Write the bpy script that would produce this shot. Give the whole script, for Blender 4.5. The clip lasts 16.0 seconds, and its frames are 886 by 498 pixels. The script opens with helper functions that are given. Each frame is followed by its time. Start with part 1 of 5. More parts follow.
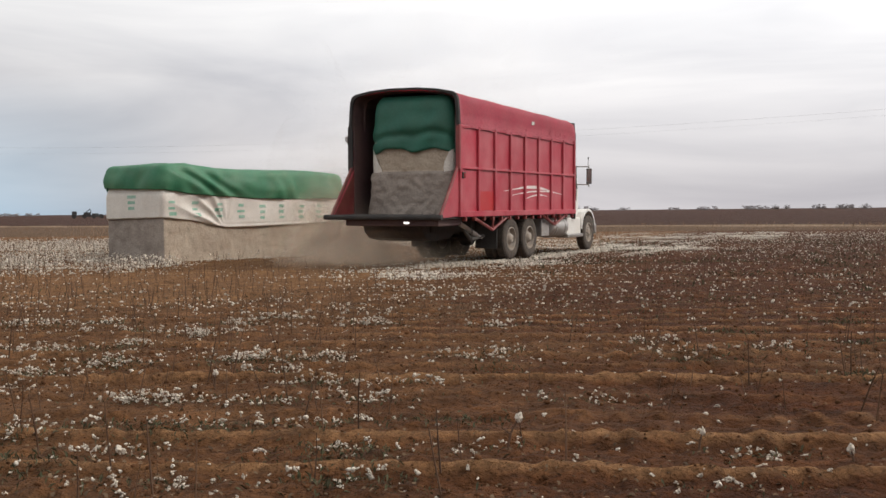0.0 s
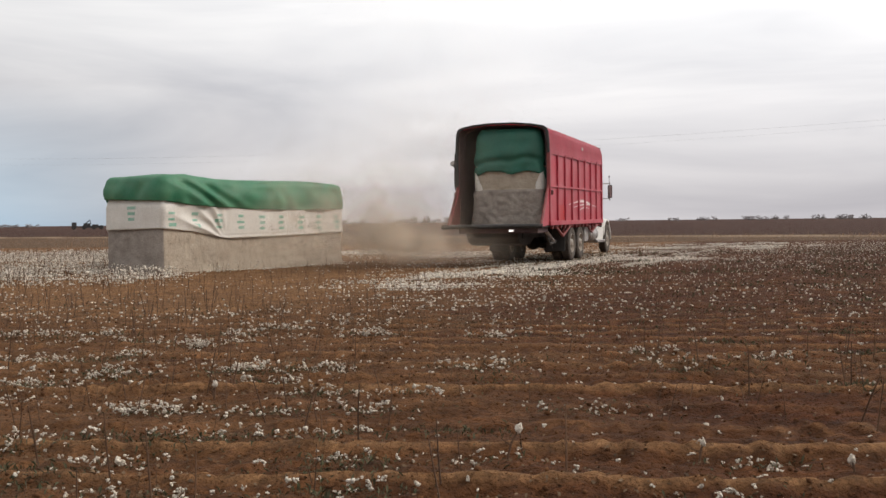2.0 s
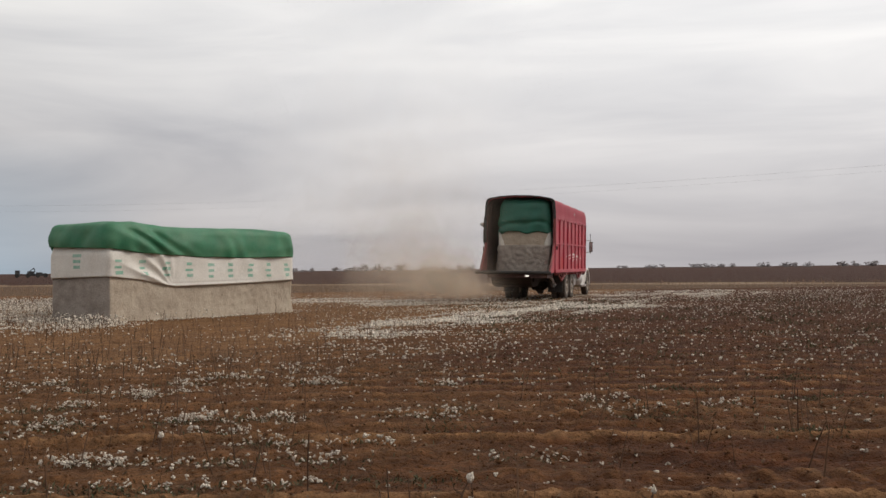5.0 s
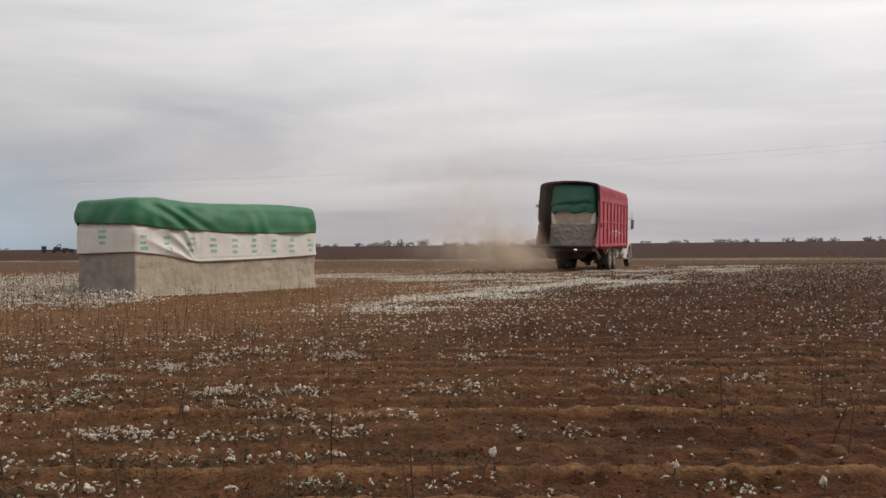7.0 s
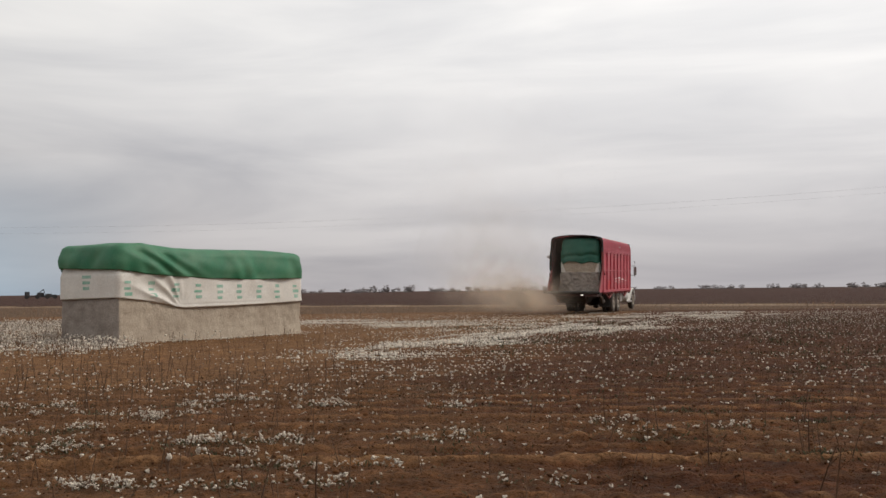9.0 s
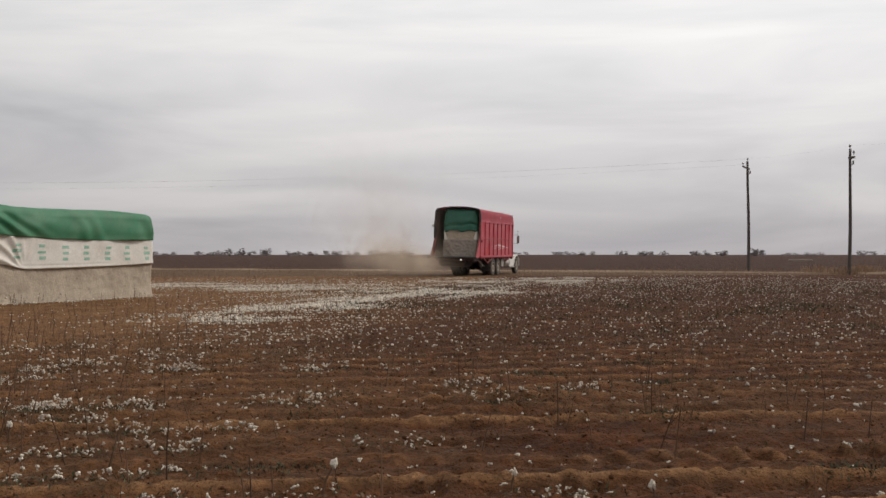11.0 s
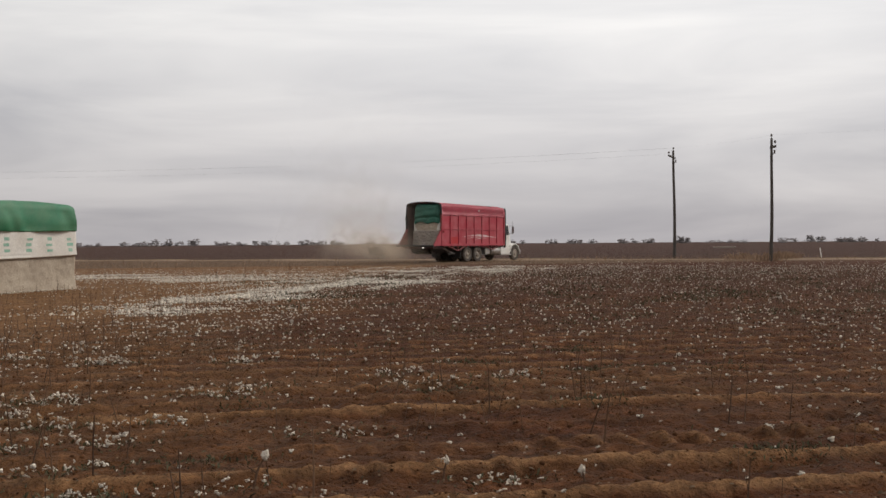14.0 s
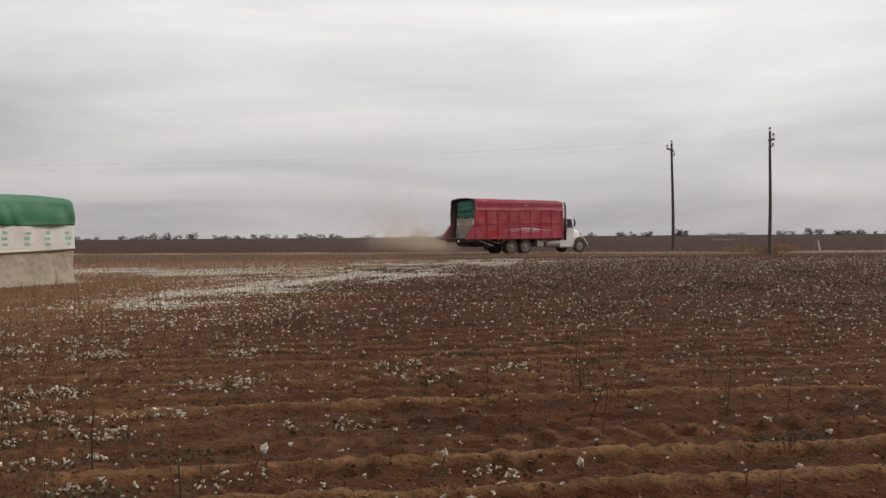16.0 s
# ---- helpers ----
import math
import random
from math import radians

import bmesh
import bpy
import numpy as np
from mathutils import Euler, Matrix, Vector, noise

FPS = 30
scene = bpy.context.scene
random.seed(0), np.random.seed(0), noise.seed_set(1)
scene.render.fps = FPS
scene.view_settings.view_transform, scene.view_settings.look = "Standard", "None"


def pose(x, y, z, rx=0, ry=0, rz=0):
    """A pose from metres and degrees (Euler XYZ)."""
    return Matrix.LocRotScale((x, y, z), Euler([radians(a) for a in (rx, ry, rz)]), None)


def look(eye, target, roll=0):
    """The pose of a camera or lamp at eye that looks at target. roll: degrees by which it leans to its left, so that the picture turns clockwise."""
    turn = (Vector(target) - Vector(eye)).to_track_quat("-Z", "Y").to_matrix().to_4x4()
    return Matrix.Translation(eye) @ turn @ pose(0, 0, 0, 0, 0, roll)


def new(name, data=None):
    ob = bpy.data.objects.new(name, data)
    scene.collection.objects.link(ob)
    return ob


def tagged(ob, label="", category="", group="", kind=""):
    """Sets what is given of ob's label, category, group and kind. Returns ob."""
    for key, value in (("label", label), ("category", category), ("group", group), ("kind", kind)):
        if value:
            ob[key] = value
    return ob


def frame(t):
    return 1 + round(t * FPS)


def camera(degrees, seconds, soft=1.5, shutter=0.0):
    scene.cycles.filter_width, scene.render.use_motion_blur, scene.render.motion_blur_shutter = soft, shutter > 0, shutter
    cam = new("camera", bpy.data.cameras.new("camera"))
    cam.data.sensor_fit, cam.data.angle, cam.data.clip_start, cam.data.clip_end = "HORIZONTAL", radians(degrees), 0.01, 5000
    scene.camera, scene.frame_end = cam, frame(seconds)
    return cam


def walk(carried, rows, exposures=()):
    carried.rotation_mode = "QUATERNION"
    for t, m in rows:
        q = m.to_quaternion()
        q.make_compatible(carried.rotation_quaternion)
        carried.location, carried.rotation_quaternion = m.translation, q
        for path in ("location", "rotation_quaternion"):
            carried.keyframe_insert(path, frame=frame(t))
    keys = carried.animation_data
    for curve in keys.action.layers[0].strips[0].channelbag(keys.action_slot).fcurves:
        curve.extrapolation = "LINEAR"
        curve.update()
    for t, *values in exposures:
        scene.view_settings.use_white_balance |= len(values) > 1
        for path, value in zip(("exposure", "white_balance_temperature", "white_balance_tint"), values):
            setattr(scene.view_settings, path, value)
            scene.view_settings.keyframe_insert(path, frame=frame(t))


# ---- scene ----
cam = camera(47.56, 16.0, soft=1.5)
EYE = 1.25
# seconds, turn, pitch, roll of the camera, which stands in one place
PATH = [
    (0, -0.000, -2.158, 0.533),
    (0.5, -0.016, -1.439, 0.513),
    (1, -0.064, -1.705, 0.574),
    (1.5, -0.069, -1.705, 0.577),
    (2, -0.016, -1.551, 0.589),
    (2.5, -0.024, -1.224, 0.641),
    (3, -0.008, -1.758, 0.634),
    (3.5, -0.010, -1.817, 0.496),
    (4, -0.300, 0.842, 0.489),
    (4.2, -1.434, 1.850, 0.633),
    (6.3, -3.244, -0.683, 0.557),
    (6.5, -2.000, -0.750, 0.651),
    (7, -1.520, -0.235, 0.619),
    (7.5, -1.560, -0.990, 0.505),
    (8, -1.569, -0.800, 0.520),
    (8.5, -1.719, 1.417, 0.958),
    (9, -2.323, 2.368, 0.602),
    (9.5, -5.817, 1.901, -0.111),
    (10, -8.478, 0.427, -0.415),
    (12.3, -10.863, 0.334, 0.119),
    (12.5, -10.808, 0.754, 0.177),
    (13, -10.636, -1.246, 0.008),
    (13.5, -10.815, 0.172, 0.066),
    (14, -14.339, -0.325, 0.357),
    (14.5, -14.404, -0.486, 0.385),
    (15, -14.436, -1.247, 0.376),
    (15.5, -14.429, -0.680, 0.462),
    (16, -14.426, -0.707, 0.440),
]
# the picture darkens by a third of a stop and warms a little as the white sky fills it
EXPOSURE = [(0.0, 0.22, 6500, 10), (3.0, 0.17, 6500, 10), (3.6, 0.10, 6500, 10), (4.0, -0.12, 6520, 10), (6.5, -0.12, 6580, 10), (16.0, -0.16, 6580, 10)]
walk(cam, [(t, pose(0, 0, EYE, 90 + p, r, w)) for t, w, p, r in PATH], EXPOSURE)

# the truck's way: seconds, x, y, z, pitch, roll, heading
TRUCK_WAY = [
    (0, -0.81, 23.23, 0.030, 0.49, 0.92, -26.7),
    (0.5, -0.05, 24.65, 0.030, 0.27, 0.61, -24.3),
    (1, 0.66, 26.05, 0.027, 0.62, 0.26, -22.0),
    (1.5, 1.25, 27.44, 0.028, 0.30, -0.92, -21.0),
    (2, 1.80, 28.84, 0.023, 0.88, -0.23, -19.8),
    (2.5, 2.34, 30.27, 0.030, 0.47, 0.39, -19.1),
    (3, 2.81, 31.74, 0.009, 0.50, -0.36, -18.9),
    (3.5, 3.25, 33.28, 0.030, 0.94, -0.56, -19.1),
    (4, 3.80, 34.86, 0.030, 0.74, 0.07, -19.1),
    (4.2, 4.02, 35.52, 0.017, 0.57, 0.70, -19.1),
    (6.5, 6.34, 43.33, 0.000, 0.72, 2.92, -20.3),
    (7, 6.90, 44.99, 0.018, 0.34, 2.04, -20.8),
    (7.5, 7.41, 46.64, 0.027, 0.77, 1.96, -21.0),
    (8, 7.93, 48.26, 0.030, 1.04, 2.86, -21.2),
    (8.5, 8.45, 49.83, -0.050, 1.21, 3.15, -21.9),
    (9, 8.99, 51.32, 0.025, 1.58, 1.93, -22.9),
    (9.5, 9.57, 52.77, -0.050, 1.02, 1.89, -24.0),
    (10, 10.15, 54.20, -0.010, 0.83, 1.88, -25.0),
    (12.5, 13.32, 61.30, -0.011, 0.81, 1.54, -35.9),
    (13, 13.99, 62.64, -0.037, 0.47, 1.43, -39.4),
    (13.5, 14.68, 63.92, -0.035, 0.35, 1.43, -44.3),
    (14, 15.44, 65.13, -0.021, 0.01, 0.96, -49.7),
    (14.5, 16.31, 66.28, -0.037, -0.12, 0.36, -54.8),
    (15, 17.30, 67.34, -0.033, 0.07, 0.36, -60.2),
    (15.5, 18.35, 68.36, -0.037, 0.39, 0.39, -66.7),
    (16, 19.49, 69.35, -0.043, 0.57, 0.28, -73.2),
]

# ---- daylight: high overcast, the sun behind thin cloud to the front right ----
SUN_AZ, SUN_EL = 86.0, 38.0


def build_world():
    w = bpy.data.worlds.new("overcast_sky")
    scene.world = w
    w.use_nodes = True
    nt = w.node_tree
    nt.nodes.clear()
    N, K = nt.nodes.new, nt.links.new
    out = N("ShaderNodeOutputWorld")
    sky = N("ShaderNodeTexSky")
    sky.sky_type, sky.sun_disc = "NISHITA", False
    sky.sun_elevation, sky.sun_rotation = radians(SUN_EL), radians(SUN_AZ)
    clear = N("ShaderNodeBackground")
    clear.inputs["Strength"].default_value = 0.1
    K(sky.outputs[0], clear.inputs["Color"])
    # cloud sheet: streaked banks, lighter overhead and towards the sun
    tc = N("ShaderNodeTexCoord")
    sep = N("ShaderNodeSeparateXYZ")
    K(tc.outputs["Generated"], sep.inputs[0])
    el = N("ShaderNodeMapRange")
    el.inputs["From Min"].default_value, el.inputs["From Max"].default_value = 0.0, 0.28
    el.interpolation_type = "SMOOTHSTEP"
    K(sep.outputs["Z"], el.inputs["Value"])
    sun_dir = N("ShaderNodeVectorMath")
    sun_dir.operation = "DOT_PRODUCT"
    a, e = radians(30), radians(22)
    sun_dir.inputs[1].default_value = (math.sin(a) * math.cos(e), math.cos(a) * math.cos(e), math.sin(e))
    K(tc.outputs["Generated"], sun_dir.inputs[0])
    glow = N("ShaderNodeMapRange")
    glow.inputs["From Min"].default_value, glow.inputs["From Max"].default_value = 0.62, 1.0
    K(sun_dir.outputs["Value"], glow.inputs["Value"])
    mp = N("ShaderNodeMapping")
    mp.inputs["Scale"].default_value = (1.0, 1.0, 6.5)
    mp.inputs["Rotation"].default_value = (0.06, 0.09, 0.3)
    K(tc.outputs["Generated"], mp.inputs["Vector"])
    n1 = N("ShaderNodeTexNoise")
    n1.inputs["Scale"].default_value, n1.inputs["Detail"].default_value, n1.inputs["Roughness"].default_value = 2.1, 5.0, 0.52
    n1.inputs["Distortion"].default_value = 0.5
    K(mp.outputs[0], n1.inputs["Vector"])
    low = N("ShaderNodeValToRGB")
    c = low.color_ramp.elements
    c[0].position, c[0].color = 0.30, (0.345, 0.335, 0.365, 1)
    c[1].position, c[1].color = 0.66, (0.585, 0.56, 0.57, 1)
    K(n1.outputs["Fac"], low.inputs["Fac"])
    high = N("ShaderNodeValToRGB")
    c = high.color_ramp.elements
    c[0].position, c[0].color = 0.30, (0.70, 0.70, 0.715, 1)
    c[1].position, c[1].color = 0.66, (0.965, 0.95, 0.93, 1)
    K(n1.outputs["Fac"], high.inputs["Fac"])
    mix = N("ShaderNodeMixRGB")
    K(el.outputs[0], mix.inputs["Fac"])
    K(low.outputs["Color"], mix.inputs[1])
    K(high.outputs["Color"], mix.inputs[2])
    gain = N("ShaderNodeMath")
    gain.operation = "MULTIPLY_ADD"
    gain.inputs[1].default_value, gain.inputs[2].default_value = 0.28, 0.90
    K(glow.outputs[0], gain.inputs[0])
    tone = N("ShaderNodeVectorMath")
    tone.operation = "SCALE"
    K(mix.outputs[0], tone.inputs[0])
    K(gain.outputs[0], tone.inputs["Scale"])
    # thin blue clearing low in the west
    west = N("ShaderNodeMapRange")
    west.inputs["From Min"].default_value, west.inputs["From Max"].default_value = -0.22, -0.48
    K(sep.outputs["X"], west.inputs["Value"])
    lowband = N("ShaderNodeMapRange")
    lowband.inputs["From Min"].default_value, lowband.inputs["From Max"].default_value = 0.13, 0.0
    K(sep.outputs["Z"], lowband.inputs["Value"])
    both = N("ShaderNodeMath")
    both.operation = "MULTIPLY"
    K(west.outputs[0], both.inputs[0])
    K(lowband.outputs[0], both.inputs[1])
    blue = N("ShaderNodeMixRGB")
    blue.inputs[2].default_value = (0.36, 0.52, 0.66, 1)
    K(both.outputs[0], blue.inputs["Fac"])
    K(tone.outputs[0], blue.inputs[1])
    cloud = N("ShaderNodeBackground")
    cloud.inputs["Strength"].default_value = 1.07
    K(blue.outputs[0], cloud.inputs["Color"])
    ms = N("ShaderNodeMixShader")
    ms.inputs[0].default_value = 0.94
    K(clear.outputs[0], ms.inputs[1])
    K(cloud.outputs[0], ms.inputs[2])
    K(ms.outputs[0], out.inputs["Surface"])


build_world()
sun = new("sun", bpy.data.lights.new("sun", "SUN"))
sun.data.energy, sun.data.angle, sun.data.color = 1.9, radians(14), (1.0, 0.95, 0.88)
_a, _e = radians(SUN_AZ), radians(SUN_EL)
sun.matrix_world = look((60 * math.sin(_a) * math.cos(_e), 60 * math.cos(_a) * math.cos(_e), 60 * math.sin(_e)), (0, 0, 0))


# ---- materials ----
def material(name, base, rough=0.8, second=None, scale=3.0, fine=40.0, bump=0.15, metal=0.0, spread=0.5, stretch=(1, 1, 1), dust=0.0,
             dust_color=(0.30, 0.20, 0.13), spec=0.5, per_piece=0.0):
    """Two-scale weathered surface: large stains between base and second, fine grain, relief, road dust."""
    m = bpy.data.materials.new(name)
    m.use_nodes = True
    nt = m.node_tree
    N, K = nt.nodes.new, nt.links.new
    b = nt.nodes["Principled BSDF"]
    b.inputs["Roughness"].default_value, b.inputs["Metallic"].default_value = rough, metal
    b.inputs["Specular IOR Level"].default_value = spec
    second = second or tuple(c * 0.7 for c in base)
    tc = N("ShaderNodeTexCoord")
    mp = N("ShaderNodeMapping")
    mp.inputs["Scale"].default_value = stretch
    K(tc.outputs["Object"], mp.inputs["Vector"])
    big = N("ShaderNodeTexNoise")
    big.inputs["Scale"].default_value, big.inputs["Detail"].default_value = scale, 4.0
    K(mp.outputs[0], big.inputs["Vector"])
    ramp = N("ShaderNodeMapRange")
    ramp.inputs["From Min"].default_value, ramp.inputs["From Max"].default_value = 0.5 - spread / 2, 0.5 + spread / 2
    K(big.outputs["Fac"], ramp.inputs["Value"])
    mix = N("ShaderNodeMixRGB")
    mix.inputs[1].default_value, mix.inputs[2].default_value = (*base, 1), (*second, 1)
    K(ramp.outputs[0], mix.inputs["Fac"])
    grain = N("ShaderNodeTexNoise")
    grain.inputs["Scale"].default_value, grain.inputs["Detail"].default_value = fine, 3.0
    K(mp.outputs[0], grain.inputs["Vector"])
    gm = N("ShaderNodeMapRange")
    gm.inputs["To Min"].default_value, gm.inputs["To Max"].default_value = 0.72, 1.28
    K(grain.outputs["Fac"], gm.inputs["Value"])
    sc = N("ShaderNodeVectorMath")
    sc.operation = "SCALE"
    K(mix.outputs[0], sc.inputs[0])
    K(gm.outputs[0], sc.inputs["Scale"])
    col = sc.outputs[0]
    if per_piece:
        geo = N("ShaderNodeNewGeometry")
        pm = N("ShaderNodeMapRange")
        pm.inputs["To Min"].default_value, pm.inputs["To Max"].default_value = 1 - per_piece, 1 + per_piece
        K(geo.outputs["Random Per Island"], pm.inputs["Value"])
        s2 = N("ShaderNodeVectorMath")
        s2.operation = "SCALE"
        K(col, s2.inputs[0])
        K(pm.outputs[0], s2.inputs["Scale"])
        col = s2.outputs[0]
    if dust:
        dn = N("ShaderNodeTexNoise")
        dn.inputs["Scale"].default_value, dn.inputs["Detail"].default_value = scale * 1.7, 5.0
        K(tc.outputs["Object"], dn.inputs["Vector"])
        dm = N("ShaderNodeMapRange")
        dm.inputs["From Min"].default_value, dm.inputs["From Max"].default_value = 0.35, 0.75
        dm.inputs["To Max"].default_value = dust
        K(dn.outputs["Fac"], dm.inputs["Value"])
        dmix = N("ShaderNodeMixRGB")
        dmix.inputs[2].default_value = (*dust_color, 1)
        K(dm.outputs[0], dmix.inputs["Fac"])
        K(col, dmix.inputs[1])
        col = dmix.outputs[0]
    K(col, b.inputs["Base Color"])
    if bump:
        bp = N("ShaderNodeBump")
        bp.inputs["Strength"].default_value, bp.inputs["Distance"].default_value = bump, 0.02
        K(grain.outputs["Fac"], bp.inputs["Height"])
        K(bp.outputs[0], b.inputs["Normal"])
    return m


def soil_material():
    """Sandy red-brown crop soil, straw verge, pale track and dark ploughland, by the zones kept on the sheet."""
    m = bpy.data.materials.new("soil")
    m.use_nodes = True
    nt = m.node_tree
    N, K = nt.nodes.new, nt.links.new
    b = nt.nodes["Principled BSDF"]
    b.inputs["Roughness"].default_value = 0.95
    b.inputs["Specular IOR Level"].default_value = 0.15
    geo = N("ShaderNodeNewGeometry")

    def noise_at(scale, detail, rough=0.6, stretch=None):
        n = N("ShaderNodeTexNoise")
        n.inputs["Scale"].default_value, n.inputs["Detail"].default_value, n.inputs["Roughness"].default_value = scale, detail, rough
        if stretch:
            mp = N("ShaderNodeMapping")
            mp.inputs["Scale"].default_value = stretch
            K(geo.outputs["Position"], mp.inputs["Vector"])
            K(mp.outputs[0], n.inputs["Vector"])
        else:
            K(geo.outputs["Position"], n.inputs["Vector"])
        return n.outputs["Fac"]

    def ramp(fac, stops):
        r = N("ShaderNodeValToRGB")
        e = r.color_ramp.elements
        e[0].position, e[0].color = stops[0][0], (*stops[0][1], 1)
        e[1].position, e[1].color = stops[-1][0], (*stops[-1][1], 1)
        for p, c in stops[1:-1]:
            x = e.new(p)
            x.color = (*c, 1)
        K(fac, r.inputs["Fac"])
        return r.outputs["Color"]

    def mixed(fac, a, c):
        x = N("ShaderNodeMixRGB")
        K(fac, x.inputs["Fac"])
        K(a, x.inputs[1])
        K(c, x.inputs[2])
        return x.outputs[0]

    sand = ramp(noise_at(0.9, 6), [(0.3, (0.110, 0.052, 0.020)), (0.5, (0.158, 0.078, 0.031)), (0.7, (0.220, 0.115, 0.051))])
    dark_soil = ramp(noise_at(2.2, 6), [(0.3, (0.044, 0.0138, 0.0047)), (0.55, (0.075, 0.0252, 0.0086)), (0.75, (0.122, 0.047, 0.017))])
    straw = ramp(noise_at(0.5, 6, 0.7, (0.4, 1.6, 1)), [(0.3, (0.084, 0.048, 0.027)), (0.7, (0.150, 0.092, 0.052))])
    track = ramp(noise_at(0.8, 5), [(0.3, (0.24, 0.165, 0.105)), (0.7, (0.34, 0.25, 0.17))])
    plough = ramp(noise_at(0.05, 5, 0.6, (1, 5, 1)), [(0.3, (0.041, 0.018, 0.0115)), (0.7, (0.065, 0.029, 0.0185))])
    zone = N("ShaderNodeAttribute")
    zone.attribute_name = "soil_zone"
    rgb = N("ShaderNodeSeparateColor")
    K(zone.outputs["Color"], rgb.inputs[0])
    col = mixed(rgb.outputs[2], sand, dark_soil)
    pale_soil = N("ShaderNodeAttribute")
    pale_soil.attribute_name = "pale_soil"
    pale = ramp(noise_at(5.0, 5), [(0.3, (0.165, 0.080, 0.034)), (0.7, (0.270, 0.145, 0.068))])
    col = mixed(pale_soil.outputs["Fac"], col, pale)
    col = mixed(rgb.outputs[0], col, straw)
    col = mixed(zone.outputs["Alpha"], track, col)
    col = mixed(rgb.outputs[1], col, plough)
    fine = noise_at(26, 5, 0.7)
    crumb = noise_at(7.5, 4, 0.65)
    patch = noise_at(2.6, 4, 0.6, (0.55, 1.5, 1))

    def spread(fac, lo, hi):
        fm = N("ShaderNodeMapRange")
        fm.inputs["From Min"].default_value, fm.inputs["From Max"].default_value = 0.3, 0.7
        fm.inputs["To Min"].default_value, fm.inputs["To Max"].default_value = lo, hi
        K(fac, fm.inputs["Value"])
        return fm.outputs[0]

    for fac, lo, hi in ((fine, 0.58, 1.34), (crumb, 0.66, 1.32), (patch, 0.74, 1.26)):
        sc = N("ShaderNodeVectorMath")
        sc.operation = "SCALE"
        K(col, sc.inputs[0])
        K(spread(fac, lo, hi), sc.inputs["Scale"])
        col = sc.outputs[0]
    K(col, b.inputs["Base Color"])
    normal = None
    for fac, strength, depth in ((crumb, 1.0, 0.12), (fine, 0.8, 0.04)):
        bp = N("ShaderNodeBump")
        bp.inputs["Strength"].default_value, bp.inputs["Distance"].default_value = strength, depth
        K(fac, bp.inputs["Height"])
        if normal is not None:
            K(normal, bp.inputs["Normal"])
        normal = bp.outputs[0]
    K(normal, b.inputs["Normal"])
    return m


SOIL = soil_material()
COTTON = material("open_cotton", (0.68, 0.63, 0.55), 0.95, (0.45, 0.38, 0.30), 9, 90, 0.5, per_piece=0.35, spec=0.1)
STALK = material("dead_stalk", (0.075, 0.042, 0.028), 0.9, (0.13, 0.075, 0.045), 3, 60, 0.2, per_piece=0.35, spec=0.2)
LITTER = material("leaf_litter", (0.085, 0.055, 0.034), 0.95, (0.15, 0.10, 0.06), 3, 50, 0.2, per_piece=0.5, spec=0.2)
WEED = material("low_weed", (0.055, 0.062, 0.030), 0.9, (0.085, 0.078, 0.045), 4, 50, 0.2, per_piece=0.35, spec=0.3)
STRAW = material("dry_grass", (0.33, 0.22, 0.145), 0.9, (0.21, 0.135, 0.085), 3, 40, 0.2, per_piece=0.3, spec=0.2)
LINT = material("packed_cotton", (0.44, 0.37, 0.29), 0.97, (0.33, 0.27, 0.21), 1.6, 22, 0.9, spec=0.1)
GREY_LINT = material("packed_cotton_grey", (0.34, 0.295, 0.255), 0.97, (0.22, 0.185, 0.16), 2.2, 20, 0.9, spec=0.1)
GREEN_TARP = material("green_tarpaulin", (0.028, 0.180, 0.086), 0.62, (0.020, 0.126, 0.062), 1.3, 30, 0.10, dust=0.22, dust_color=(0.22, 0.24, 0.15))
# darker green for the cap of the loaded module
GREEN_TARP_DARK = material("green_tarpaulin_dark", (0.016, 0.125, 0.082), 0.62, (0.011, 0.085, 0.058), 1.6, 30, 0.12, dust=0.12, dust_color=(0.16, 0.17, 0.12))
WHITE_TARP = material("white_tarpaulin", (0.70, 0.67, 0.62), 0.6, (0.58, 0.54, 0.48), 1.5, 30, 0.10, dust=0.18, dust_color=(0.46, 0.37, 0.28))
PRINT = material("green_print", (0.16, 0.38, 0.27), 0.7, (0.36, 0.48, 0.40), 9, 60, 0.0)
RED = material("red_paint", (0.43, 0.034, 0.058), 0.45, (0.32, 0.022, 0.038), 0.9, 24, 0.05, dust=0.45, dust_color=(0.52, 0.19, 0.20), stretch=(1, 1, 0.35))
RED_FRESH = material("fresh_red_paint", (0.46, 0.012, 0.020), 0.4, (0.38, 0.010, 0.016), 1.5, 24, 0.03, dust=0.12)
RED_DARK = material("red_frame_paint", (0.26, 0.022, 0.030), 0.5, (0.12, 0.016, 0.018), 1.4, 24, 0.06, dust=0.3)
RED_TARP = material("red_tarpaulin", (0.60, 0.070, 0.115), 0.5, (0.50, 0.050, 0.085), 0.9, 20, 0.10, dust=0.24, dust_color=(0.58, 0.20, 0.21))
# dark tone that puts the shade inside the box into the colour
INNER = material("dark_red_brown", (0.085, 0.040, 0.042), 0.7, (0.045, 0.025, 0.027), 1.0, 20, 0.1, dust=0.15)
RUBBER = material("black_rubber", (0.022, 0.021, 0.021), 0.85, (0.05, 0.044, 0.04), 4, 40, 0.2)
TYRE = material("dusty_tyre", (0.030, 0.028, 0.026), 0.9, (0.075, 0.058, 0.045), 5, 50, 0.25, dust=0.45, dust_color=(0.15, 0.105, 0.075))
RIM = material("dusty_wheel_steel", (0.34, 0.31, 0.27), 0.7, (0.24, 0.20, 0.165), 6, 40, 0.1, dust=0.5, dust_color=(0.34, 0.25, 0.18))
